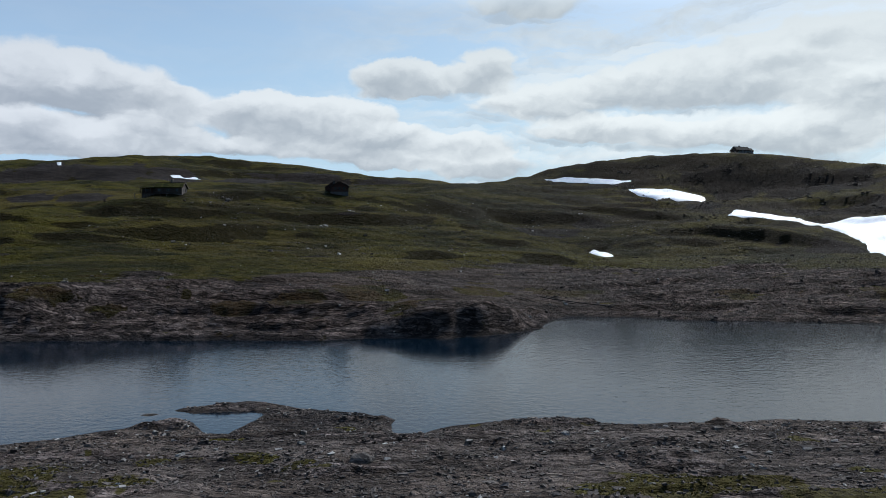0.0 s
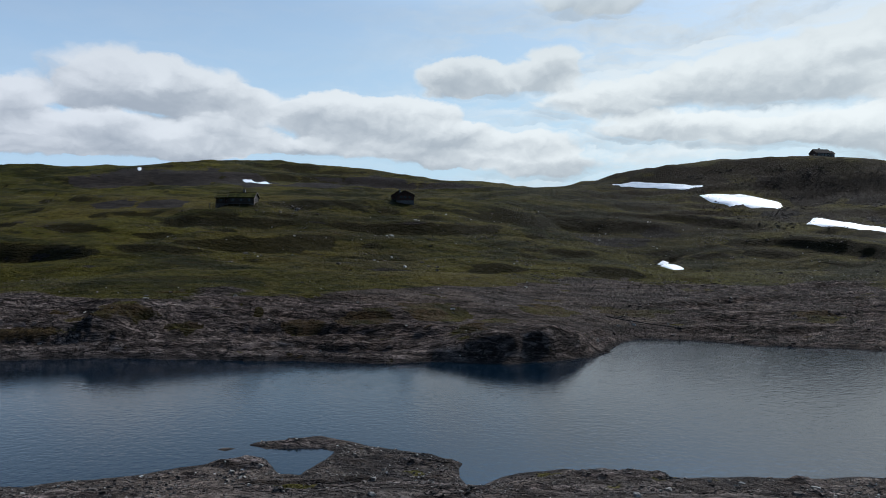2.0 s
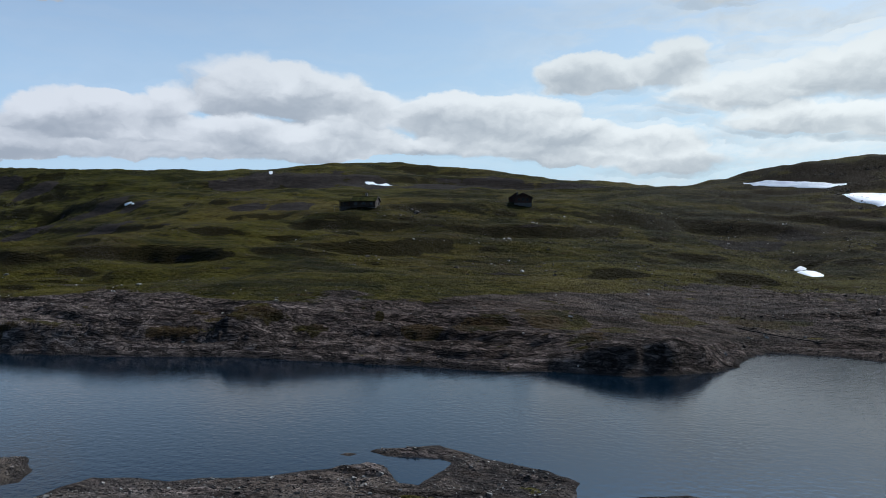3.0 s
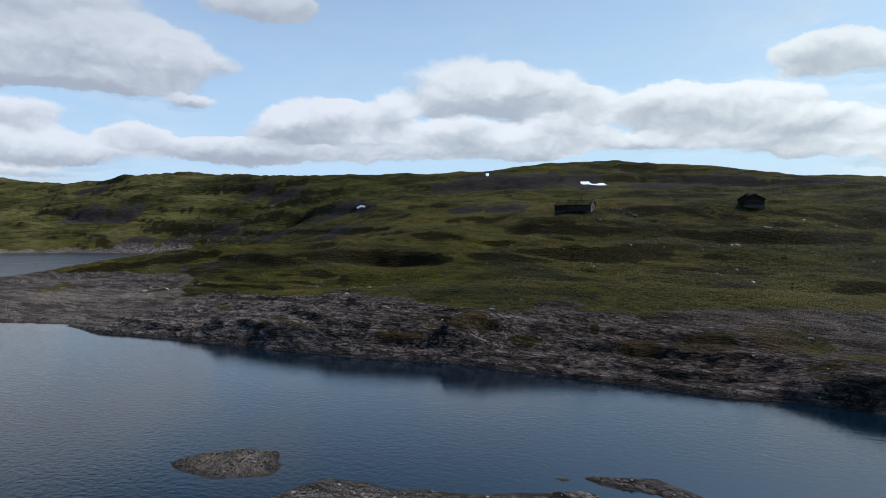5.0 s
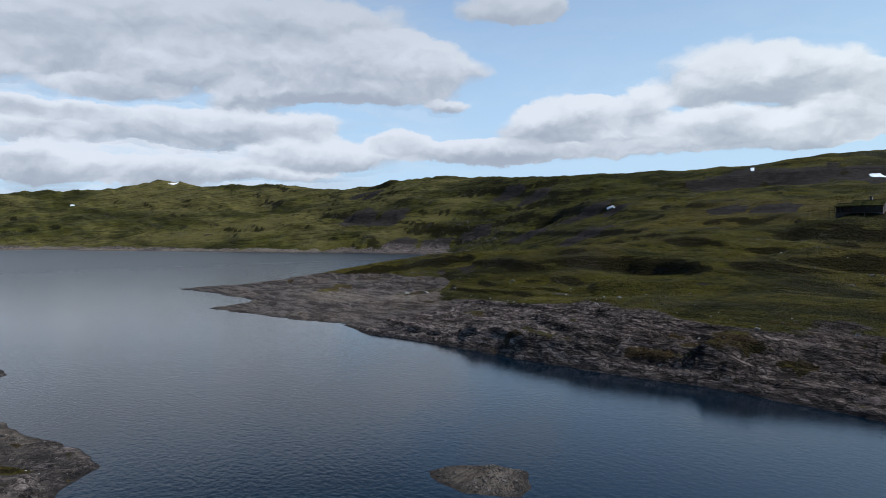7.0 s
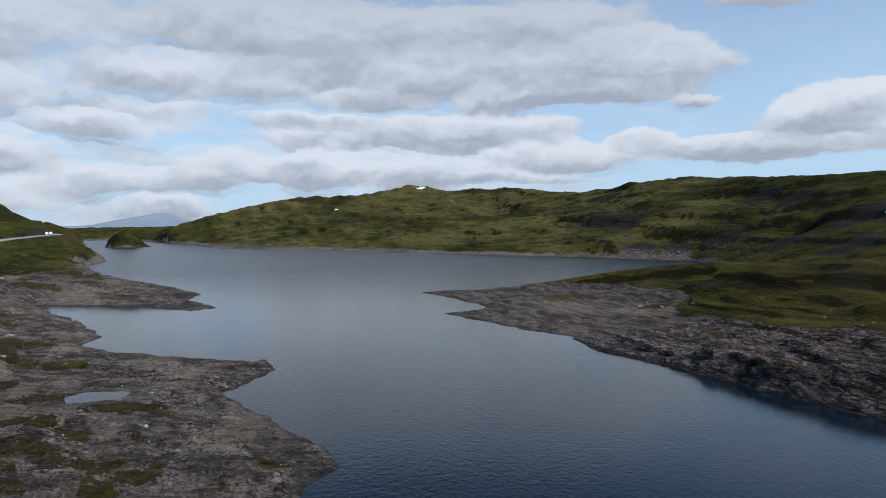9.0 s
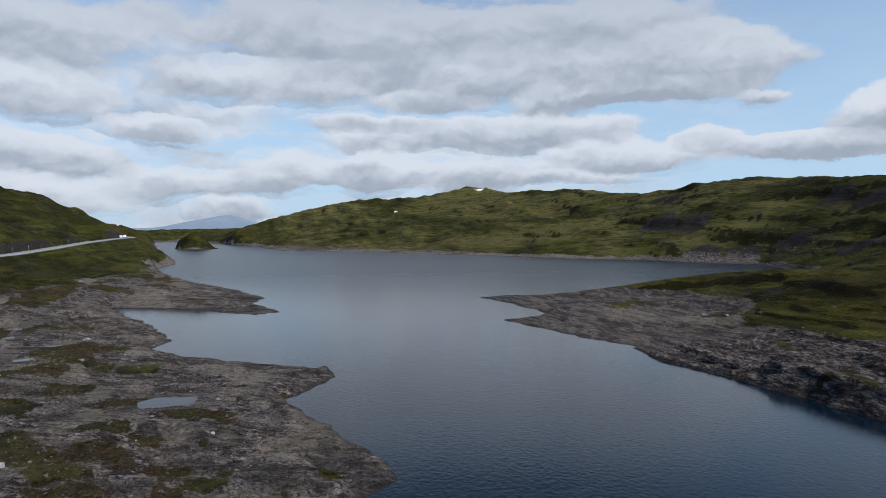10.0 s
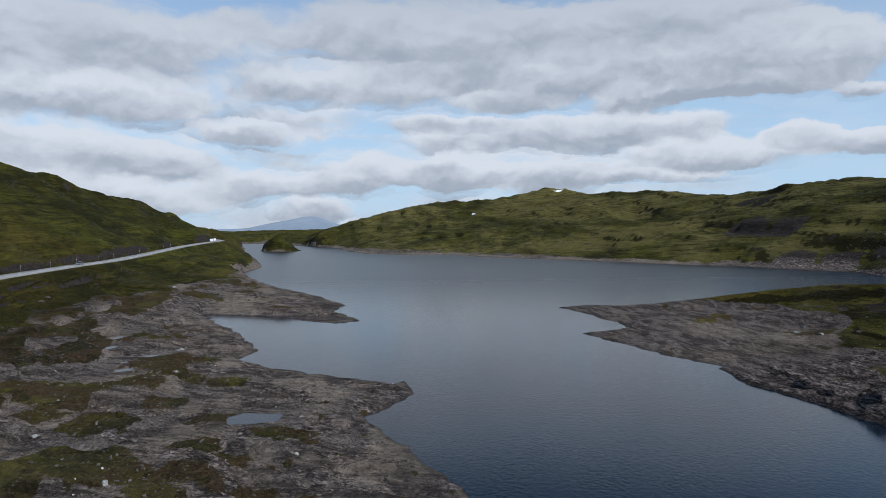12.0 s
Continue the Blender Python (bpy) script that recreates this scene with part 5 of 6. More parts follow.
def build_road():
    """A two-lane road with gravel verges, along the foot of the south hill."""
    pts = np.array(ROAD_LINE, float)
    away = np.r_[0, np.cumsum(np.hypot(*np.diff(pts[:, :2], axis=0).T))]
    s = np.arange(0, away[-1], 4.0)
    mid = np.stack([np.interp(s, away, pts[:, k]) for k in range(3)], -1)
    for _ in range(6):
        mid[1:-1] = (mid[:-2] + 2 * mid[1:-1] + mid[2:]) / 4
    ahead = np.gradient(mid[:, :2], axis=0)
    ahead /= np.linalg.norm(ahead, axis=1)[:, None]
    side = np.stack([-ahead[:, 1], ahead[:, 0]], -1)

    def strip(name, offsets, mat, label):
        rows = []
        for o, up in offsets:
            wave = o + 0.25 * grain(s / 9, np.full(s.shape, o)) * (abs(o) > 3)
            rows.append(np.c_[mid[:, :2] + side * wave[:, None], mid[:, 2] + up])
        verts, w = np.stack(rows, 1), len(offsets)
        i, j = np.meshgrid(np.arange(len(s) - 1), np.arange(w - 1), indexing="ij")
        faces = np.stack([i * w + j, (i + 1) * w + j, (i + 1) * w + j + 1, i * w + j + 1], -1).reshape(-1, 4)
        return tagged(new(name, heap(name, verts.reshape(-1, 3), faces, mat)), label, name.split("_")[0], kind="structure")

    strip("road", [(-3.1, -0.15), (-3.0, 0.05), (0, 0.12), (3.0, 0.05), (3.1, -0.15)], ASPHALT, "worn pale asphalt road along the hillside")
    strip("verge_1", [(3.0, 0.0), (3.6, 0.02), (4.6, -0.2), (5.4, -0.9)], GRAVEL, "pale gravel verge beside the road")
    strip("verge_2", [(-5.4, -0.9), (-4.6, -0.2), (-3.6, 0.02), (-3.0, 0.0)], GRAVEL, "pale gravel verge beside the road")
    strip("edge_line_1", [(2.65, 0.062), (2.8, 0.06)], LINE_PAINT, "worn white edge line on the road")
    strip("edge_line_2", [(-2.8, 0.06), (-2.65, 0.062)], LINE_PAINT, "worn white edge line on the road")
    return mid, ahead


ROAD_MID, ROAD_AHEAD = build_road()


def on_road(k, across):
    """The pose of a thing on the road, its front along the road."""
    (x, y, z), (ax, ay) = ROAD_MID[k], ROAD_AHEAD[k]
    return pose(x - ay * across, y + ax * across, z + 0.08, 0, 0, math.degrees(math.atan2(ay, ax)))


def build_pools():
    for ring, level in POOLS:
        bm = bmesh.new()
        mid = Vector((sum(p[0] for p in ring) / len(ring), sum(p[1] for p in ring) / len(ring), level))
        rim = []
        for k in range(len(ring) * 6):
            a, b = Vector((*ring[k // 6], level)), Vector((*ring[(k // 6 + 1) % len(ring)], level))
            p = a.lerp(b, k % 6 / 6)
            rim.append(bm.verts.new(mid + (p - mid) * (1.10 + 0.08 * noise.noise(p * 0.7))))
        bm.faces.new(rim)
        bmesh.ops.triangulate(bm, faces=bm.faces)
        me = bpy.data.meshes.new("pool")
        bm.to_mesh(me)
        bm.free()
        me.materials.append(WATER)
        tagged(new("pool", me), "shallow still pool in a hollow of bare rock", "pool", "pools on the bare flats")


build_pools()


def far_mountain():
    """A long mountain many kilometres beyond the lake's end, haze painted in its glow."""
    m, n = material("painted_haze")
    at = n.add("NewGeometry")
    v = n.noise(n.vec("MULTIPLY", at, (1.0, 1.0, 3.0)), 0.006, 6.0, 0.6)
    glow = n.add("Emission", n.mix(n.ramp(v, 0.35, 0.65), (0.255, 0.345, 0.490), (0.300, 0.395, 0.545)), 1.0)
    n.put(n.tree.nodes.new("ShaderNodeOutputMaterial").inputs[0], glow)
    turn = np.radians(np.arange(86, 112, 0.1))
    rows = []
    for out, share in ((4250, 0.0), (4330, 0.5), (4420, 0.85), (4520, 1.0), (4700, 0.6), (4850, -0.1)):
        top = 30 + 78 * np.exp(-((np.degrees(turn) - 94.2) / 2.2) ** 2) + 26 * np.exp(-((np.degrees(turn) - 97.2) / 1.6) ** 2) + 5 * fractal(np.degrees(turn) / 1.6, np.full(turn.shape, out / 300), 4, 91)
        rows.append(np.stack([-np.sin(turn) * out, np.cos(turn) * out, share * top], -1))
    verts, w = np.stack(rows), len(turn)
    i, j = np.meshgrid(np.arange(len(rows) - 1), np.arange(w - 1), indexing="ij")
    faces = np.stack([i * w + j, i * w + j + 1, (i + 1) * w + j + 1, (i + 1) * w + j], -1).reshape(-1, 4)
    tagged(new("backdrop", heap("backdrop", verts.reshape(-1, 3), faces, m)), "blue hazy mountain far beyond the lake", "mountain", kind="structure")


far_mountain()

# ---------------------------------------------------------------- huts


def window(parent, at, size, turn, bright=False, trim=None):
    """A casement window in a wall that faces -y before it is turned."""
    w, h = size
    place = Matrix.Translation(at) @ pose(0, 0, 0, 0, 0, turn)
    bm = bmesh.new()
    for x0, x1, z0, z1 in ((-w / 2, w / 2, -h / 2, -h / 2 + 0.09), (-w / 2, w / 2, h / 2 - 0.09, h / 2), (-w / 2, -w / 2 + 0.09, -h / 2, h / 2), (w / 2 - 0.09, w / 2, -h / 2, h / 2), (-0.03, 0.03, -h / 2, h / 2)):
        box(x0, x1, -0.07, 0.03, z0, z1, bm=bm)
    bm.transform(place)
    ob = part("window", bm, trim or TIMBER, parent, "small framed window")
    pane = box(-w / 2 + 0.06, w / 2 - 0.06, -0.03, -0.01, -h / 2 + 0.06, h / 2 - 0.06)
    pane.transform(place)
    part("pane", pane, BRIGHT_GLASS if bright else GLASS, ob, "window glass")
    sill = box(-w / 2 - 0.08, w / 2 + 0.08, -0.13, 0.0, -h / 2 - 0.06, -h / 2)
    sill.transform(place)
    part("sill", sill, trim or TIMBER, ob)
    return ob


def door(parent, at, turn):
    place = Matrix.Translation(at) @ pose(0, 0, 0, 0, 0, turn)
    leaf = box(-0.42, 0.42, -0.05, 0.02, 0.0, 2.0, 0.01)
    leaf.transform(place)
    ob = part("door", leaf, RED_TIMBER, parent, "boarded red-brown door")
    bm = bmesh.new()
    for x0, x1, z0, z1 in ((-0.52, -0.42, 0, 2.1), (0.42, 0.52, 0, 2.1), (-0.42, 0.42, 2.0, 2.1)):
        box(x0, x1, -0.08, 0.02, z0, z1, bm=bm)
    bm.transform(place)
    part("frame", bm, TIMBER, ob)
    knob = box(0.28, 0.36, -0.12, -0.05, 0.95, 1.05, 0.01)
    knob.transform(place)
    part("handle", knob, RIM, ob)


def gabled(parent, x0, x1, y0, y1, eaves, ridge, wall_mat, roof_mat, over=0.45, thick=0.22):
    """Walls and roof of a block whose ridge runs along x."""
    ym, half = (y0 + y1) / 2, (y1 - y0) / 2
    part("foundation", box(x0 - 0.05, x1 + 0.05, y0 - 0.05, y1 + 0.05, -1.6, 0.25, 0.03), MASONRY, parent, "grey stone footing")
    wall = prism([(y0, 0.2), (y1, 0.2), (y1, eaves), (ym, ridge - 0.05), (y0, eaves)], x0, x1)
    part("wall", wall, wall_mat, parent, "dark stained board wall")
    rise = (ridge - eaves) / half
    for sign, name in ((-1, "roof"), (1, "roof")):
        y_out, z_out = ym + sign * (half + over), eaves - over * rise
        slab = prism([(ym, ridge), (y_out, z_out), (y_out, z_out + thick), (ym, ridge + thick)], x0 - over, x1 + over)
        part(name, slab, roof_mat, parent, "roof slope")
    for x in (x0 - over, x1 + over):
        for sign in (-1, 1):
            y_out, z_out = ym + sign * (half + over), eaves - over * rise
            board = prism([(ym, ridge - 0.06), (y_out, z_out - 0.06), (y_out, z_out + thick + 0.04), (ym, ridge + thick + 0.04)], x - 0.05, x + 0.05)
            part("barge_board", board, TIMBER, parent)
    part("ridge_cap", box(x0 - over, x1 + over, ym - 0.12, ym + 0.12, ridge + thick - 0.06, ridge + thick + 0.05, 0.02), TIMBER, parent)
    for x in (x0, x1):
        for y in (y0, y1):
            part("corner_board", box(x - 0.08, x + 0.08, y - 0.08, y + 0.08, 0.2, eaves), TIMBER, parent)


def chimney(parent, x, y, z0, z1):
    part("chimney", box(x - 0.35, x + 0.35, y - 0.35, y + 0.35, z0, z1, 0.03), MASONRY, parent, "stone chimney stack")
    part("chimney_cap", box(x - 0.45, x + 0.45, y - 0.45, y + 0.45, z1, z1 + 0.12, 0.02), MASONRY, parent)


def deck(parent, x0, x1, y0, y1, top, posts):
    for k in range(int((y1 - y0) / 0.3)):
        part("deck_board", box(x0, x1, y0 + 0.3 * k, y0 + 0.3 * k + 0.28, top - 0.06, top), DECK_WOOD, parent)
    for x in np.linspace(x0 + 0.1, x1 - 0.1, posts):
        part("deck_post", box(x - 0.07, x + 0.07, y0 + 0.05, y0 + 0.19, top - 1.8, top - 0.06), DECK_WOOD, parent)


def turf_roofed_hut():
    x, y = -93.5, 237.0
    hut = base("cabin", pose(x, y, height_at(x, y - 3) - 0.1, 0, 0, 4), "dark timber mountain cabin with a turf roof and open porch", "cabin", "mountain cabins")
    gabled(hut, -3.6, 5.2, -2.8, 2.8, 2.5, 4.0, TIMBER, SOD)
    gabled(hut, -8.2, -3.65, -1.9, 1.9, 2.1, 3.1, TIMBER, SOD, 0.3)
    for k in range(3):
        part("porch_post", box(-8.2 + 1.6 * k, -8.05 + 1.6 * k, -3.5, -3.35, 0.3, 2.25), TIMBER, hut)
    part("porch_beam", box(-8.4, -3.7, -3.52, -3.34, 2.25, 2.42), TIMBER, hut)
    part("porch_roof", prism([(-3.7, 2.42), (-1.9, 2.62), (-1.9, 2.74), (-3.7, 2.54)], -8.5, -3.7), SOD, hut)
    deck(hut, -9.6, 1.0, -5.2, -2.9, 0.35, 6)
    part("railing", box(-9.6, -3.6, -5.2, -5.1, 0.95, 1.05), TIMBER, hut)
    chimney(hut, 1.0, 0.3, 3.9, 5.2)
    for px in (-2.2, 0.8, 3.6):
        window(hut, (px, -2.8, 1.5), (1.1, 1.0), 0)
    window(hut, (5.2, -0.9, 1.6), (1.0, 1.0), 90, True)
    window(hut, (5.2, 1.0, 1.6), (0.8, 1.0), 90)
    window(hut, (-6.6, -1.9, 1.4), (0.9, 0.9), 0)
    door(hut, (-5.0, -1.9, 0.3), 0)


def brown_hut():
    hut = base("cabin", pose(-39.6, 266.0, height_at(-40, 264) + 0.1, 0, 0, 98), "red-brown timber cabin with a steep gable facing the lake", "cabin", "mountain cabins")
    gabled(hut, -3.6, 3.6, -3.3, 3.3, 2.3, 3.9, RED_TIMBER, FELT)
    gabled(hut, 3.65, 6.4, 0.4, 5.4, 2.4, 4.1, RED_TIMBER, FELT, 0.3)
    chimney(hut, 3.4, 2.2, 2.6, 4.7)
    for py in (-1.7, 0.0, 1.5):
        window(hut, (-3.6, py, 1.5), (0.8, 0.9), -90)
    window(hut, (0.0, 3.3, 1.5), (1.0, 0.9), 180)
    window(hut, (0.0, -3.3, 1.5), (1.0, 0.9), 0)
    door(hut, (2.2, -3.3, 0.25), 0)


def hilltop_hut():
    x, y = 190.0, 444.0
    hut = base("cabin", pose(x, y, height_at(x, y) + 0.5, 0, 0, 14), "black timber cabin with white-framed windows on a hilltop", "cabin", "mountain cabins")
    gabled(hut, -5.2, 4.0, -3.4, 3.4, 3.0, 5.2, TIMBER, FELT, 0.5)
    gabled(hut, 4.05, 7.0, -2.6, 2.6, 2.6, 4.3, TIMBER, FELT, 0.4)
    chimney(hut, -1.0, 0.6, 4.6, 6.0)
    for px, b in ((-3.8, False), (-1.4, True), (0.8, True), (2.9, False)):
        window(hut, (px, -3.4, 1.8), (1.3, 1.3), 0, b, TRIM)
    window(hut, (5.6, -2.6, 1.7), (1.5, 1.2), 0, True, TRIM)
    window(hut, (-5.2, -1.0, 1.8), (1.1, 1.2), -90, True, TRIM)
    window(hut, (-5.2, 1.2, 1.8), (1.1, 1.2), -90)
    window(hut, (-5.2, 0.0, 3.7), (0.9, 0.8), -90)
    door(hut, (-5.2, 2.6, 0.25), -90)
    deck(hut, -5.6, 7.2, -5.2, -3.5, 0.4, 6)


turf_roofed_hut()
brown_hut()
hilltop_hut()

# ---------------------------------------------------------------- on and along the road


def wheel(parent, x, y, r=0.32):
    bm = tube(r, r, -0.11, 0.11, 20)
    bm.transform(Matrix.Translation((x, y, r)) @ pose(0, 0, 0, 90, 0, 0))
    tyre = part("wheel", bm, RUBBER, parent, "black tyre")
    bm = tube(r * 0.62, r * 0.62, -0.12, 0.12, 14)
    bm.transform(Matrix.Translation((x, y, r)) @ pose(0, 0, 0, 90, 0, 0))
    part("rim", bm, RIM, tyre, "alloy rim")


def car(m):
    ob = base("car", m, "silver-grey estate car driving on the road", "car")
    body = prism([(-2.1, 0.35), (2.1, 0.35), (2.15, 0.62), (2.0, 0.86), (1.0, 0.98), (-2.0, 1.0), (-2.15, 0.75)], -0.85, 0.85)
    body.transform(pose(0, 0, 0, 0, 0, -90))
    bmesh.ops.bevel(body, geom=list(body.edges), offset=0.06, segments=2, affect="EDGES")
    part("body", body, CAR_PAINT, ob)
    glass = prism([(0.95, 0.97), (0.35, 1.4), (-1.55, 1.42), (-2.0, 1.0)], -0.76, 0.76)
    glass.transform(pose(0, 0, 0, 0, 0, -90))
    part("windows", glass, GLASS, ob, "dark car windows")
    top = prism([(0.4, 1.38), (0.3, 1.46), (-1.5, 1.48), (-1.7, 1.38)], -0.74, 0.74)
    top.transform(pose(0, 0, 0, 0, 0, -90))
    part("roof", top, CAR_PAINT, ob)
    for x in (-1.3, 1.3):
        for y in (-0.78, 0.78):
            wheel(ob, x, y)
    for y in (-0.6, 0.6):
        part("headlight", box(2.02, 2.14, y - 0.16, y + 0.16, 0.62, 0.78, 0.02), BRIGHT_GLASS, ob)
        part("tail_lamp", box(-2.16, -2.06, y - 0.12, y + 0.12, 0.7, 0.95, 0.02), LAMP_RED, ob)


def camper_van(m):
    ob = base("camper_van", m, "white camper van on the far bend of the road", "van", "white vans on the road")
    part("body", box(-2.7, 1.6, -1.05, 1.05, 0.45, 2.75, 0.12), VAN_PAINT, ob)
    cab = prism([(1.6, 0.45), (2.9, 0.45), (2.95, 1.15), (2.2, 1.95), (1.6, 2.1)], -0.98, 0.98)
    cab.transform(pose(0, 0, 0, 0, 0, -90))
    part("cab", cab, VAN_PAINT, ob)
    screen = prism([(2.86, 1.22), (2.94, 1.22), (2.28, 1.92), (2.2, 1.92)], -0.85, 0.85)
    screen.transform(pose(0, 0, 0, 0, 0, -90))
    part("windscreen", screen, GLASS, ob, "dark windscreen")
    for y in (-1.06, 1.03):
        part("window", box(-1.8, -0.6, y, y + 0.03, 1.5, 2.1), GLASS, ob, "dark side window")
    for x in (-1.7, 2.0):
        for y in (-0.92, 0.92):
            wheel(ob, x, y, 0.35)
    for y in (-0.7, 0.7):
        part("headlight", box(2.86, 2.98, y - 0.15, y + 0.15, 0.75, 0.95, 0.02), BRIGHT_GLASS, ob)


def nearest_on_road(x):
    return int(np.argmin(np.abs(ROAD_MID[:, 0] - x)))


car(on_road(nearest_on_road(-332), -1.5) @ pose(0, 0, 0, 0, 0, 180))
camper_van(on_road(nearest_on_road(-742), 1.6))
camper_van(on_road(nearest_on_road(-765), 1.6))


def marker_pole(m):
    pole = base("snow_pole", m, "tall weathered wooden snow pole beside the road", "pole", "snow poles along the road")
    part("shaft", tube(0.055, 0.035, -0.6, 3.4, 7), POLE_WOOD, pole)
    part("reflector", tube(0.062, 0.062, 2.3, 2.5, 7), LINE_PAINT, pole, "white reflective band")
    return pole


first_pole = None
for x in range(-235, -560, -27):
    k = nearest_on_road(x)
    m = on_road(k, 4.4)
    spot = m.translation
    m = pose(spot.x, spot.y, height_at(spot.x, spot.y), random.uniform(-2, 2), random.uniform(-2, 2), 0)
    if first_pole is None:
        first_pole = marker_pole(m)
    else:
        copy_thing(first_pole, m)

# ---------------------------------------------------------------- pipe on the silt of the bay


def silt_pipe():
    curve = bpy.data.curves.new("pipe", "CURVE")
    curve.dimensions, curve.bevel_depth, curve.bevel_resolution = "3D", 0.07, 2
    run = [(19, 136), (24, 134.4), (30, 132.4), (32, 131.6)]
    line = curve.splines.new("POLY")
    line.points.add(len(run) * 4 - 4)
    for k, p in enumerate(line.points):
        (ax, ay), (bx, by) = run[min(k // 4, len(run) - 2)], run[min(k // 4, len(run) - 2) + 1]
        f = k / 4 - min(k // 4, len(run) - 2)
        x, y = ax + f * (bx - ax), ay + f * (by - ay)
        p.co = (x, y, height_at(x, y) + 0.08, 1.0)
    curve.materials.append(RUBBER)
    tagged(new("pipe", curve), "black plastic water pipe lying across pale silt", "pipe")


silt_pipe()

# ---------------------------------------------------------------- boulders


def boulder_mesh(seed, mat):
    """A slab-sided block with broken edges."""
    rng = random.Random(seed)
    bm = bmesh.new()
    bmesh.ops.create_icosphere(bm, subdivisions=3, radius=1.0)
    cuts = [(Vector((rng.uniform(-1, 1), rng.uniform(-1, 1), rng.uniform(-0.7, 1))).normalized(), rng.uniform(0.55, 0.85)) for _ in range(11)]
    for v in bm.verts:
        for n, d in cuts:
            over = v.co.dot(n) - d
            if over > 0:
                v.co -= n * over * 0.92
        v.co *= 1 + 0.08 * noise.noise(v.co * 2.3 + Vector((seed, 0, 0)))
        v.co.z = v.co.z * 0.72 + 0.25
    me = bpy.data.meshes.new("boulder")
    bm.to_mesh(me)
    bm.free()
    me.materials.append(mat)
    return me


BOULDERS = [boulder_mesh(k, STONE) for k in range(5)] + [boulder_mesh(k + 9, PALE_STONE) for k in range(4)]
# x, y, half width, pale or not
BOULDERS_NORTH = [(-38, 223, 1.3, 1), (-39.5, 224.5, 0.9, 1), (-74.5, 241.5, 1.8, 0), (-77, 243, 0.8, 0), (-42.3, 170.7, 0.9, 0), (-26.6, 177.7, 0.8, 1), (-22.9, 194.9, 0.9, 0), (-183.5, 124.4, 1.3, 1),
    (-174.5, 125.3, 1.2, 1), (-198, 135.9, 1.0, 1), (-169, 132.3, 0.9, 0), (-107.2, 133.8, 0.9, 1), (-113.2, 115.3, 1.0, 1), (-155.3, 143.8, 0.7, 1)]
BOULDERS_NEAR = [(-4.1, 34.2, 0.75, 0), (-2.4, 33.6, 0.35, 0), (-172.6, -42.3, 1.2, 1), (-102.6, -44.7, 0.7, 1), (-82.5, -28.2, 0.6, 1), (-333, -85.2, 1.5, 1), (-96.9, -7.9, 0.5, 1), (-116.3, -8.8, 0.5, 1),
    (-150.2, -38, 0.8, 1), (-120, -40, 0.7, 0), (-232, -100, 1.3, 0), (-239, -101, 1.0, 0), (-12.4, 46, 0.4, 1), (-9.2, 45, 0.35, 1), (-15, 42, 0.4, 0), (21, 44, 0.45, 0), (8, 45, 0.35, 1)]
for k, (x, y, size, pale) in enumerate(BOULDERS_NORTH + BOULDERS_NEAR):
    rock = new("boulder", BOULDERS[(5 + k % 4) if pale else k % 5])
    rock.matrix_world = pose(x, y, height_at(x, y) - 0.12 * size, random.uniform(-8, 8), random.uniform(-8, 8), random.uniform(0, 360)) @ Matrix.Diagonal((size, size * random.uniform(0.65, 0.9), size * random.uniform(0.6, 0.85), 1))
    tagged(rock, "pale quartz boulder lying on the shore" if pale else "dark slaty boulder lying on the ground", "boulder", "scattered boulders")

# ---------------------------------------------------------------- loose stones and tussocks


def scatter(name, spots, sizes, mat, label, seed, slab=False):
    """Many small broken stones in one mesh; slab: long blocks that lie along the strata."""
    rng = np.random.default_rng(seed)
    n = len(spots)
    cube = np.array([(x, y, z) for x in (-1, 1) for y in (-1, 1) for z in (-1, 1)], float)
    quads = np.array([(0, 1, 3, 2), (4, 6, 7, 5), (0, 4, 5, 1), (2, 3, 7, 6), (0, 2, 6, 4), (1, 5, 7, 3)])
    shape = cube[None] * rng.uniform(0.35, 1.15, (n, 8, 3)) * np.stack([rng.uniform(0.6, 1.2, n), rng.uniform(0.4, 0.8, n), rng.uniform(0.25, 0.6, n)], -1)[:, None]
    a, tip = rng.uniform(0, 6.28, n), rng.normal(0, 0.35, n)
    if slab:
        shape = cube[None] * rng.uniform(0.25, 1.15, (n, 8, 3)) * np.stack([rng.uniform(1.0, 2.2, n), rng.uniform(0.4, 0.8, n), rng.uniform(0.22, 0.42, n)], -1)[:, None]
        a, tip = rng.normal(0.16, 0.22, n), rng.normal(0.12, 0.22, n)
    shape = np.stack([shape[..., 0], shape[..., 1] * np.cos(tip)[:, None] - shape[..., 2] * np.sin(tip)[:, None], shape[..., 1] * np.sin(tip)[:, None] + shape[..., 2] * np.cos(tip)[:, None]], -1)
    c, sn = np.cos(a)[:, None], np.sin(a)[:, None]
    shape = np.stack([shape[..., 0] * c - shape[..., 1] * sn, shape[..., 0] * sn + shape[..., 1] * c, shape[..., 2]], -1) * sizes[:, None, None]
    z = land(spots[:, 0], spots[:, 1])[0]
    verts = shape + np.c_[spots, z + 0.1 * sizes][:, None]
    faces = quads[None] + 8 * np.arange(n)[:, None, None]
    return tagged(new(name, heap(name, verts.reshape(-1, 3), faces.reshape(-1, 4), mat, False)), label, "stones", kind="stuff")


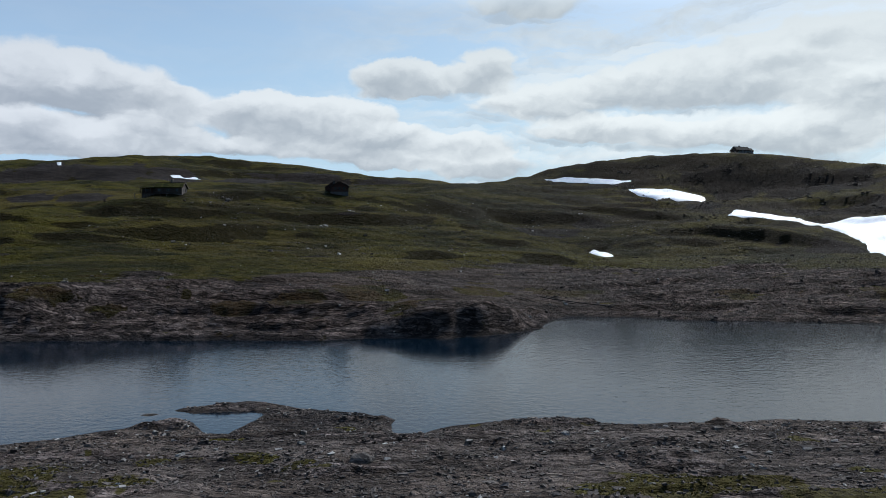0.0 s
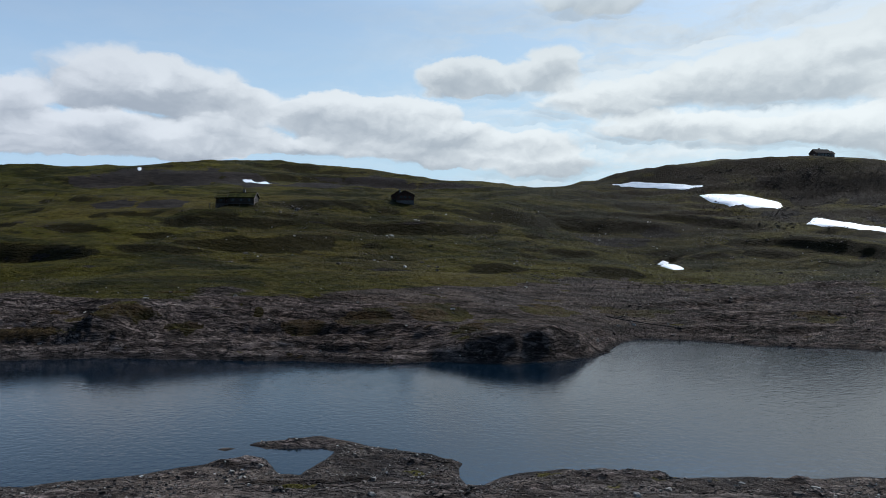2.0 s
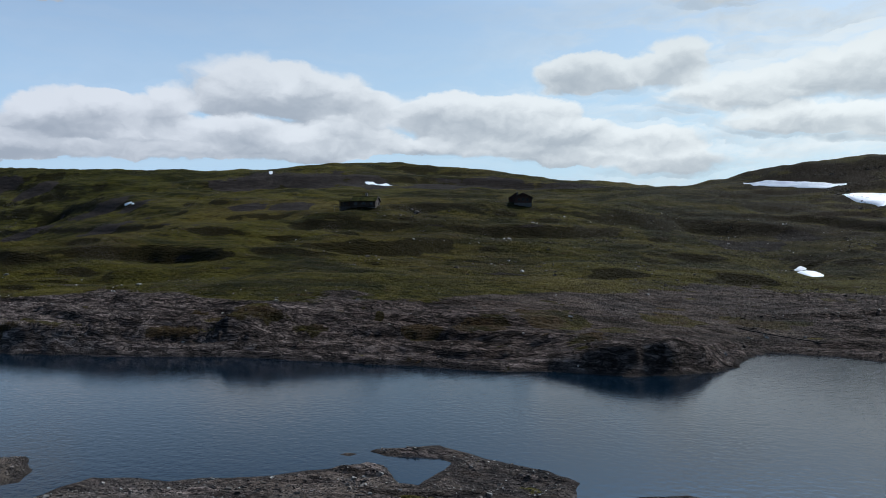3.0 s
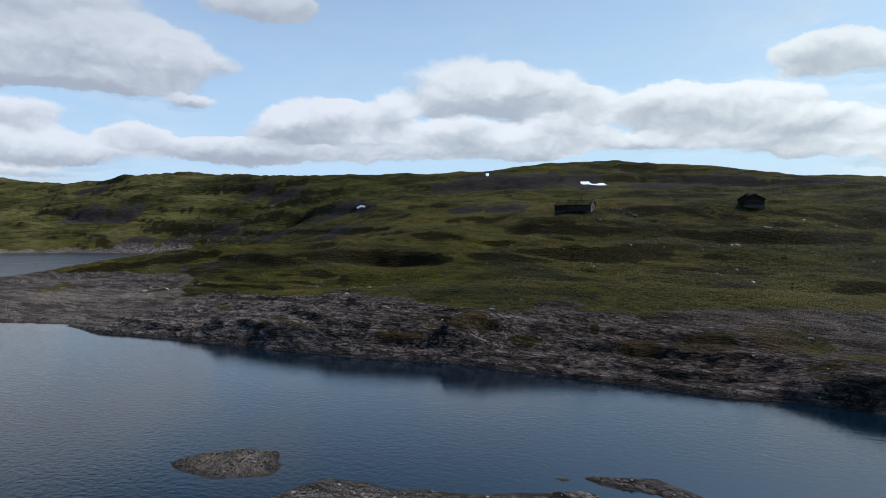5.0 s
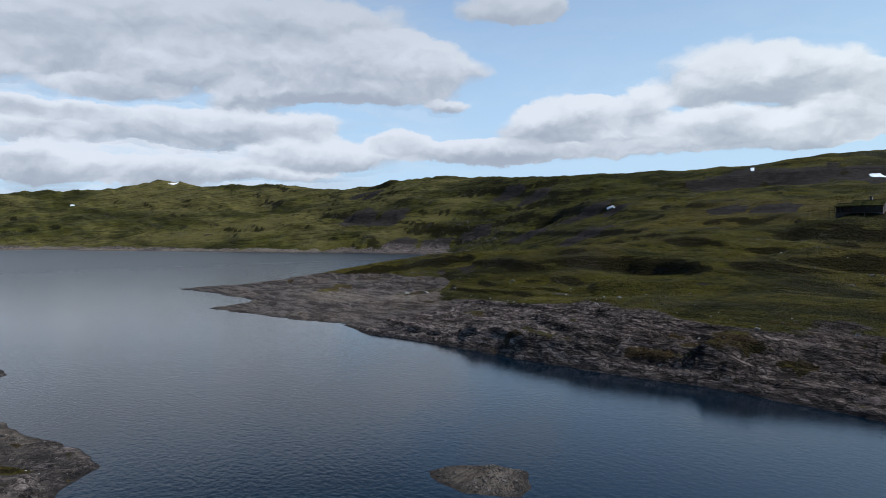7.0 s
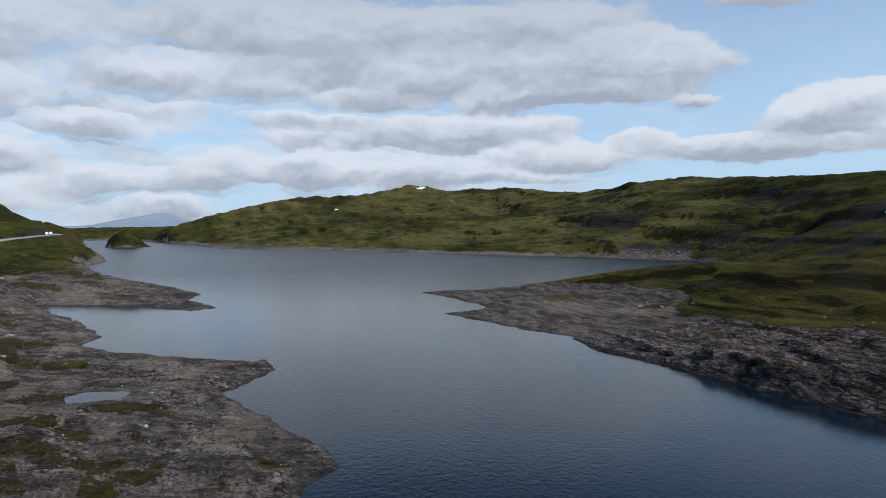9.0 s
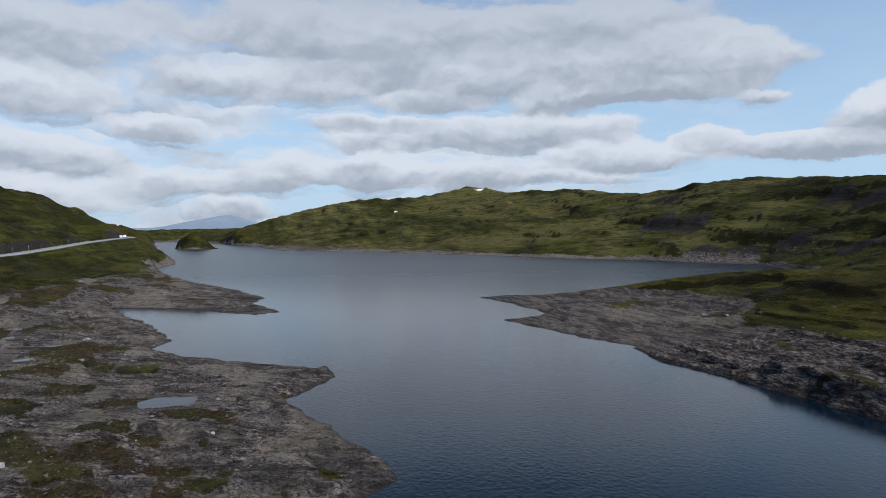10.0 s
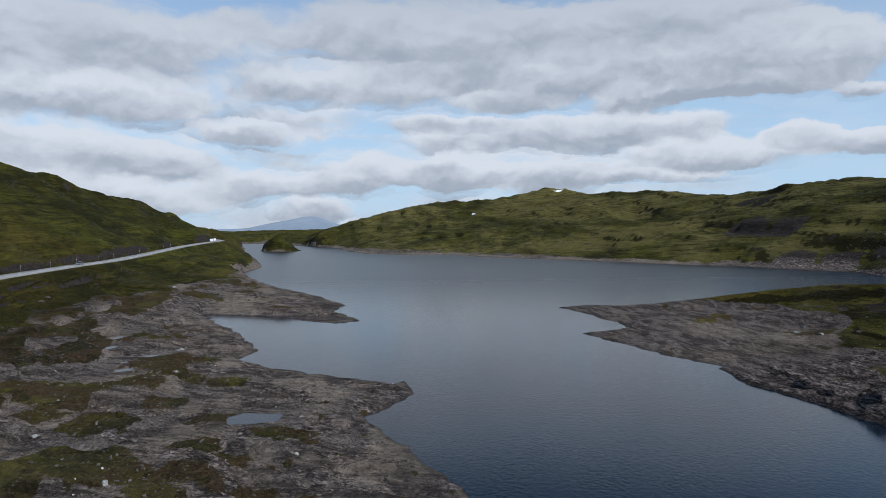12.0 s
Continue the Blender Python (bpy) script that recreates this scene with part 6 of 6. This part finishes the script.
def spread(n, x0, x1, y0, y1, seed, low, high, lump=9.0, more=0.0):
    """Spots on land in a stretch of the plan, between two heights, in drifts."""
    rng = np.random.default_rng(seed)
    p = np.c_[rng.uniform(x0, x1, n * 4), rng.uniform(y0, y1, n * 4)]
    z, off, bare = land(p[:, 0], p[:, 1])
    keep = (off > 0.3) & (z > low) & (z < high) & (grain(p[:, 0] / lump, p[:, 1] / lump * 1.5, seed) + more > rng.uniform(-0.3, 0.4, len(p)))
    p = p[keep][:n]
    return p, np.clip(rng.lognormal(0, 0.55, len(p)), 0.4, 3.2)


p, size = spread(22000, -46, 46, 28, 60, 101, 0.05, 9, 5, 0.15)
scatter("loose_stones", p, size * 0.06, STONE, "broken slaty stones strewn over the near shore", 1)
p, size = spread(900, -46, 46, 28, 60, 103, 0.05, 9)
scatter("pale_stones", p, size * 0.09, PALE_STONE, "pale broken stones strewn over the near shore", 2)
p, size = spread(5000, -240, -62, -80, 16, 105, 0.05, 7)
scatter("loose_stones", p, size * 0.11, STONE, "broken slaty stones strewn over the bare flats", 3)
p, size = spread(200, -240, -62, -80, 16, 107, 0.05, 7)
scatter("pale_stones", p, size * 0.11, PALE_STONE, "pale stones strewn over the bare flats", 4)
p, size = spread(2600, -230, 110, 72, 180, 109, 0.1, 9)
scatter("loose_stones", p, size * 0.11, STONE, "broken slaty stones along the far bank", 5)
p, size = spread(350, -230, 110, 72, 180, 111, 0.3, 9)
scatter("pale_stones", p, size * 0.16, PALE_STONE, "pale stones along the far bank", 6)
p, size = spread(1200, -240, -62, -80, 16, 145, 0.2, 7, 12, -0.05)
scatter("rock_slabs", p, size * 0.16, STONE, "low slaty ledges of the bare flats", 23, True)
p, size = spread(420, -46, 46, 28, 60, 147, 0.2, 9, 5, -0.05)
scatter("rock_slabs", p, size * 0.10, STONE, "low slaty ledges of the near shore", 24, True)
p, size = spread(3000, -110, 120, 165, 300, 113, 6, 30, 16, -0.2)
scatter("scree", p, size * 0.2, STONE, "grey scree below the ledges of the heath", 7)
p, size = spread(300, -110, 120, 165, 300, 115, 6, 30, 16, -0.12)
scatter("pale_stones", p, size * 0.18, PALE_STONE, "pale stones strewn over the heath", 8)
p, size = spread(800, -58, -46, 40, 50, 117, 0.02, 3, 4, 0.3)
scatter("loose_stones", p, size * 0.07, STONE, "broken stones on the gravel islet", 9)
p, size = spread(2600, 95, 240, 285, 425, 151, 15, 58, 14, -0.1)
scatter("scree", p, size * 0.3, STONE, "dark scree on the slope below the hilltop cabin", 25)
p, size = spread(3200, 18, 120, 112, 190, 153, 0.1, 9, 8, 0.0)
scatter("loose_stones", p, size * 0.13, STONE, "broken slaty stones strewn over the bay's shore", 26)
p, size = spread(900, -520, -420, 330, 420, 119, 3, 30, 20, -0.05)
scatter("scree", p, size * 0.4, STONE, "pale grey scree above the far bay", 10)


def tussocks(name, spots, sizes, label, seed):
    """Tufts of narrow blades in one mesh."""
    rng = np.random.default_rng(seed)
    n, blades = len(spots), 9
    a = rng.uniform(0, 6.28, (n, blades))
    lean, tall, wide = rng.uniform(0.2, 0.9, (n, blades)), rng.uniform(0.6, 1.2, (n, blades)), 0.13
    root = np.stack([np.cos(a), np.sin(a), 0 * a], -1) * rng.uniform(0, 0.35, (n, blades))[..., None]
    cross = np.stack([-np.sin(a), np.cos(a), 0 * a], -1) * wide
    tip = root + np.stack([np.cos(a) * lean, np.sin(a) * lean, tall], -1)
    bend = root + np.stack([np.cos(a) * lean * 0.35, np.sin(a) * lean * 0.35, tall * 0.6], -1)
    verts = np.stack([root - cross, root + cross, bend + cross * 0.7, tip, bend - cross * 0.7], 2) * sizes[:, None, None, None]
    verts = verts + np.c_[spots, land(spots[:, 0], spots[:, 1])[0] - 0.02][:, None, None]
    faces = np.arange(n * blades * 5).reshape(-1, 5)
    return tagged(new(name, heap(name, verts.reshape(-1, 3), faces, BLADE, False)), label, "grass", kind="stuff")


def tuft_spots(patches, n, seed, reach=1.1):
    rng = np.random.default_rng(seed)
    out = []
    for x, y, r in patches:
        m = int(n * r * r)
        a, d = rng.uniform(0, 6.28, m), r * reach * np.sqrt(rng.uniform(0, 1, m))
        out.append(np.c_[x + np.cos(a) * d, y + np.sin(a) * d])
    p = np.concatenate(out)
    keep = (land(p[:, 0], p[:, 1])[1] > 0.5) & (fractal(p[:, 0] / 2.2, p[:, 1] / 1.6, 2, 131) > -0.15)
    return p[keep], rng.uniform(0.07, 0.2, int(keep.sum()))


p, size = tuft_spots(MOSS_NEAR, 40, 121)
tussocks("grass_tufts", p, size * 0.55, "olive grass tufts in hollows of the near shore", 11)
p, size = tuft_spots(MOSS_WEST[:-2], 8, 123)
tussocks("grass_tufts", p, size * 1.1, "olive grass tufts on the bare flats", 12)
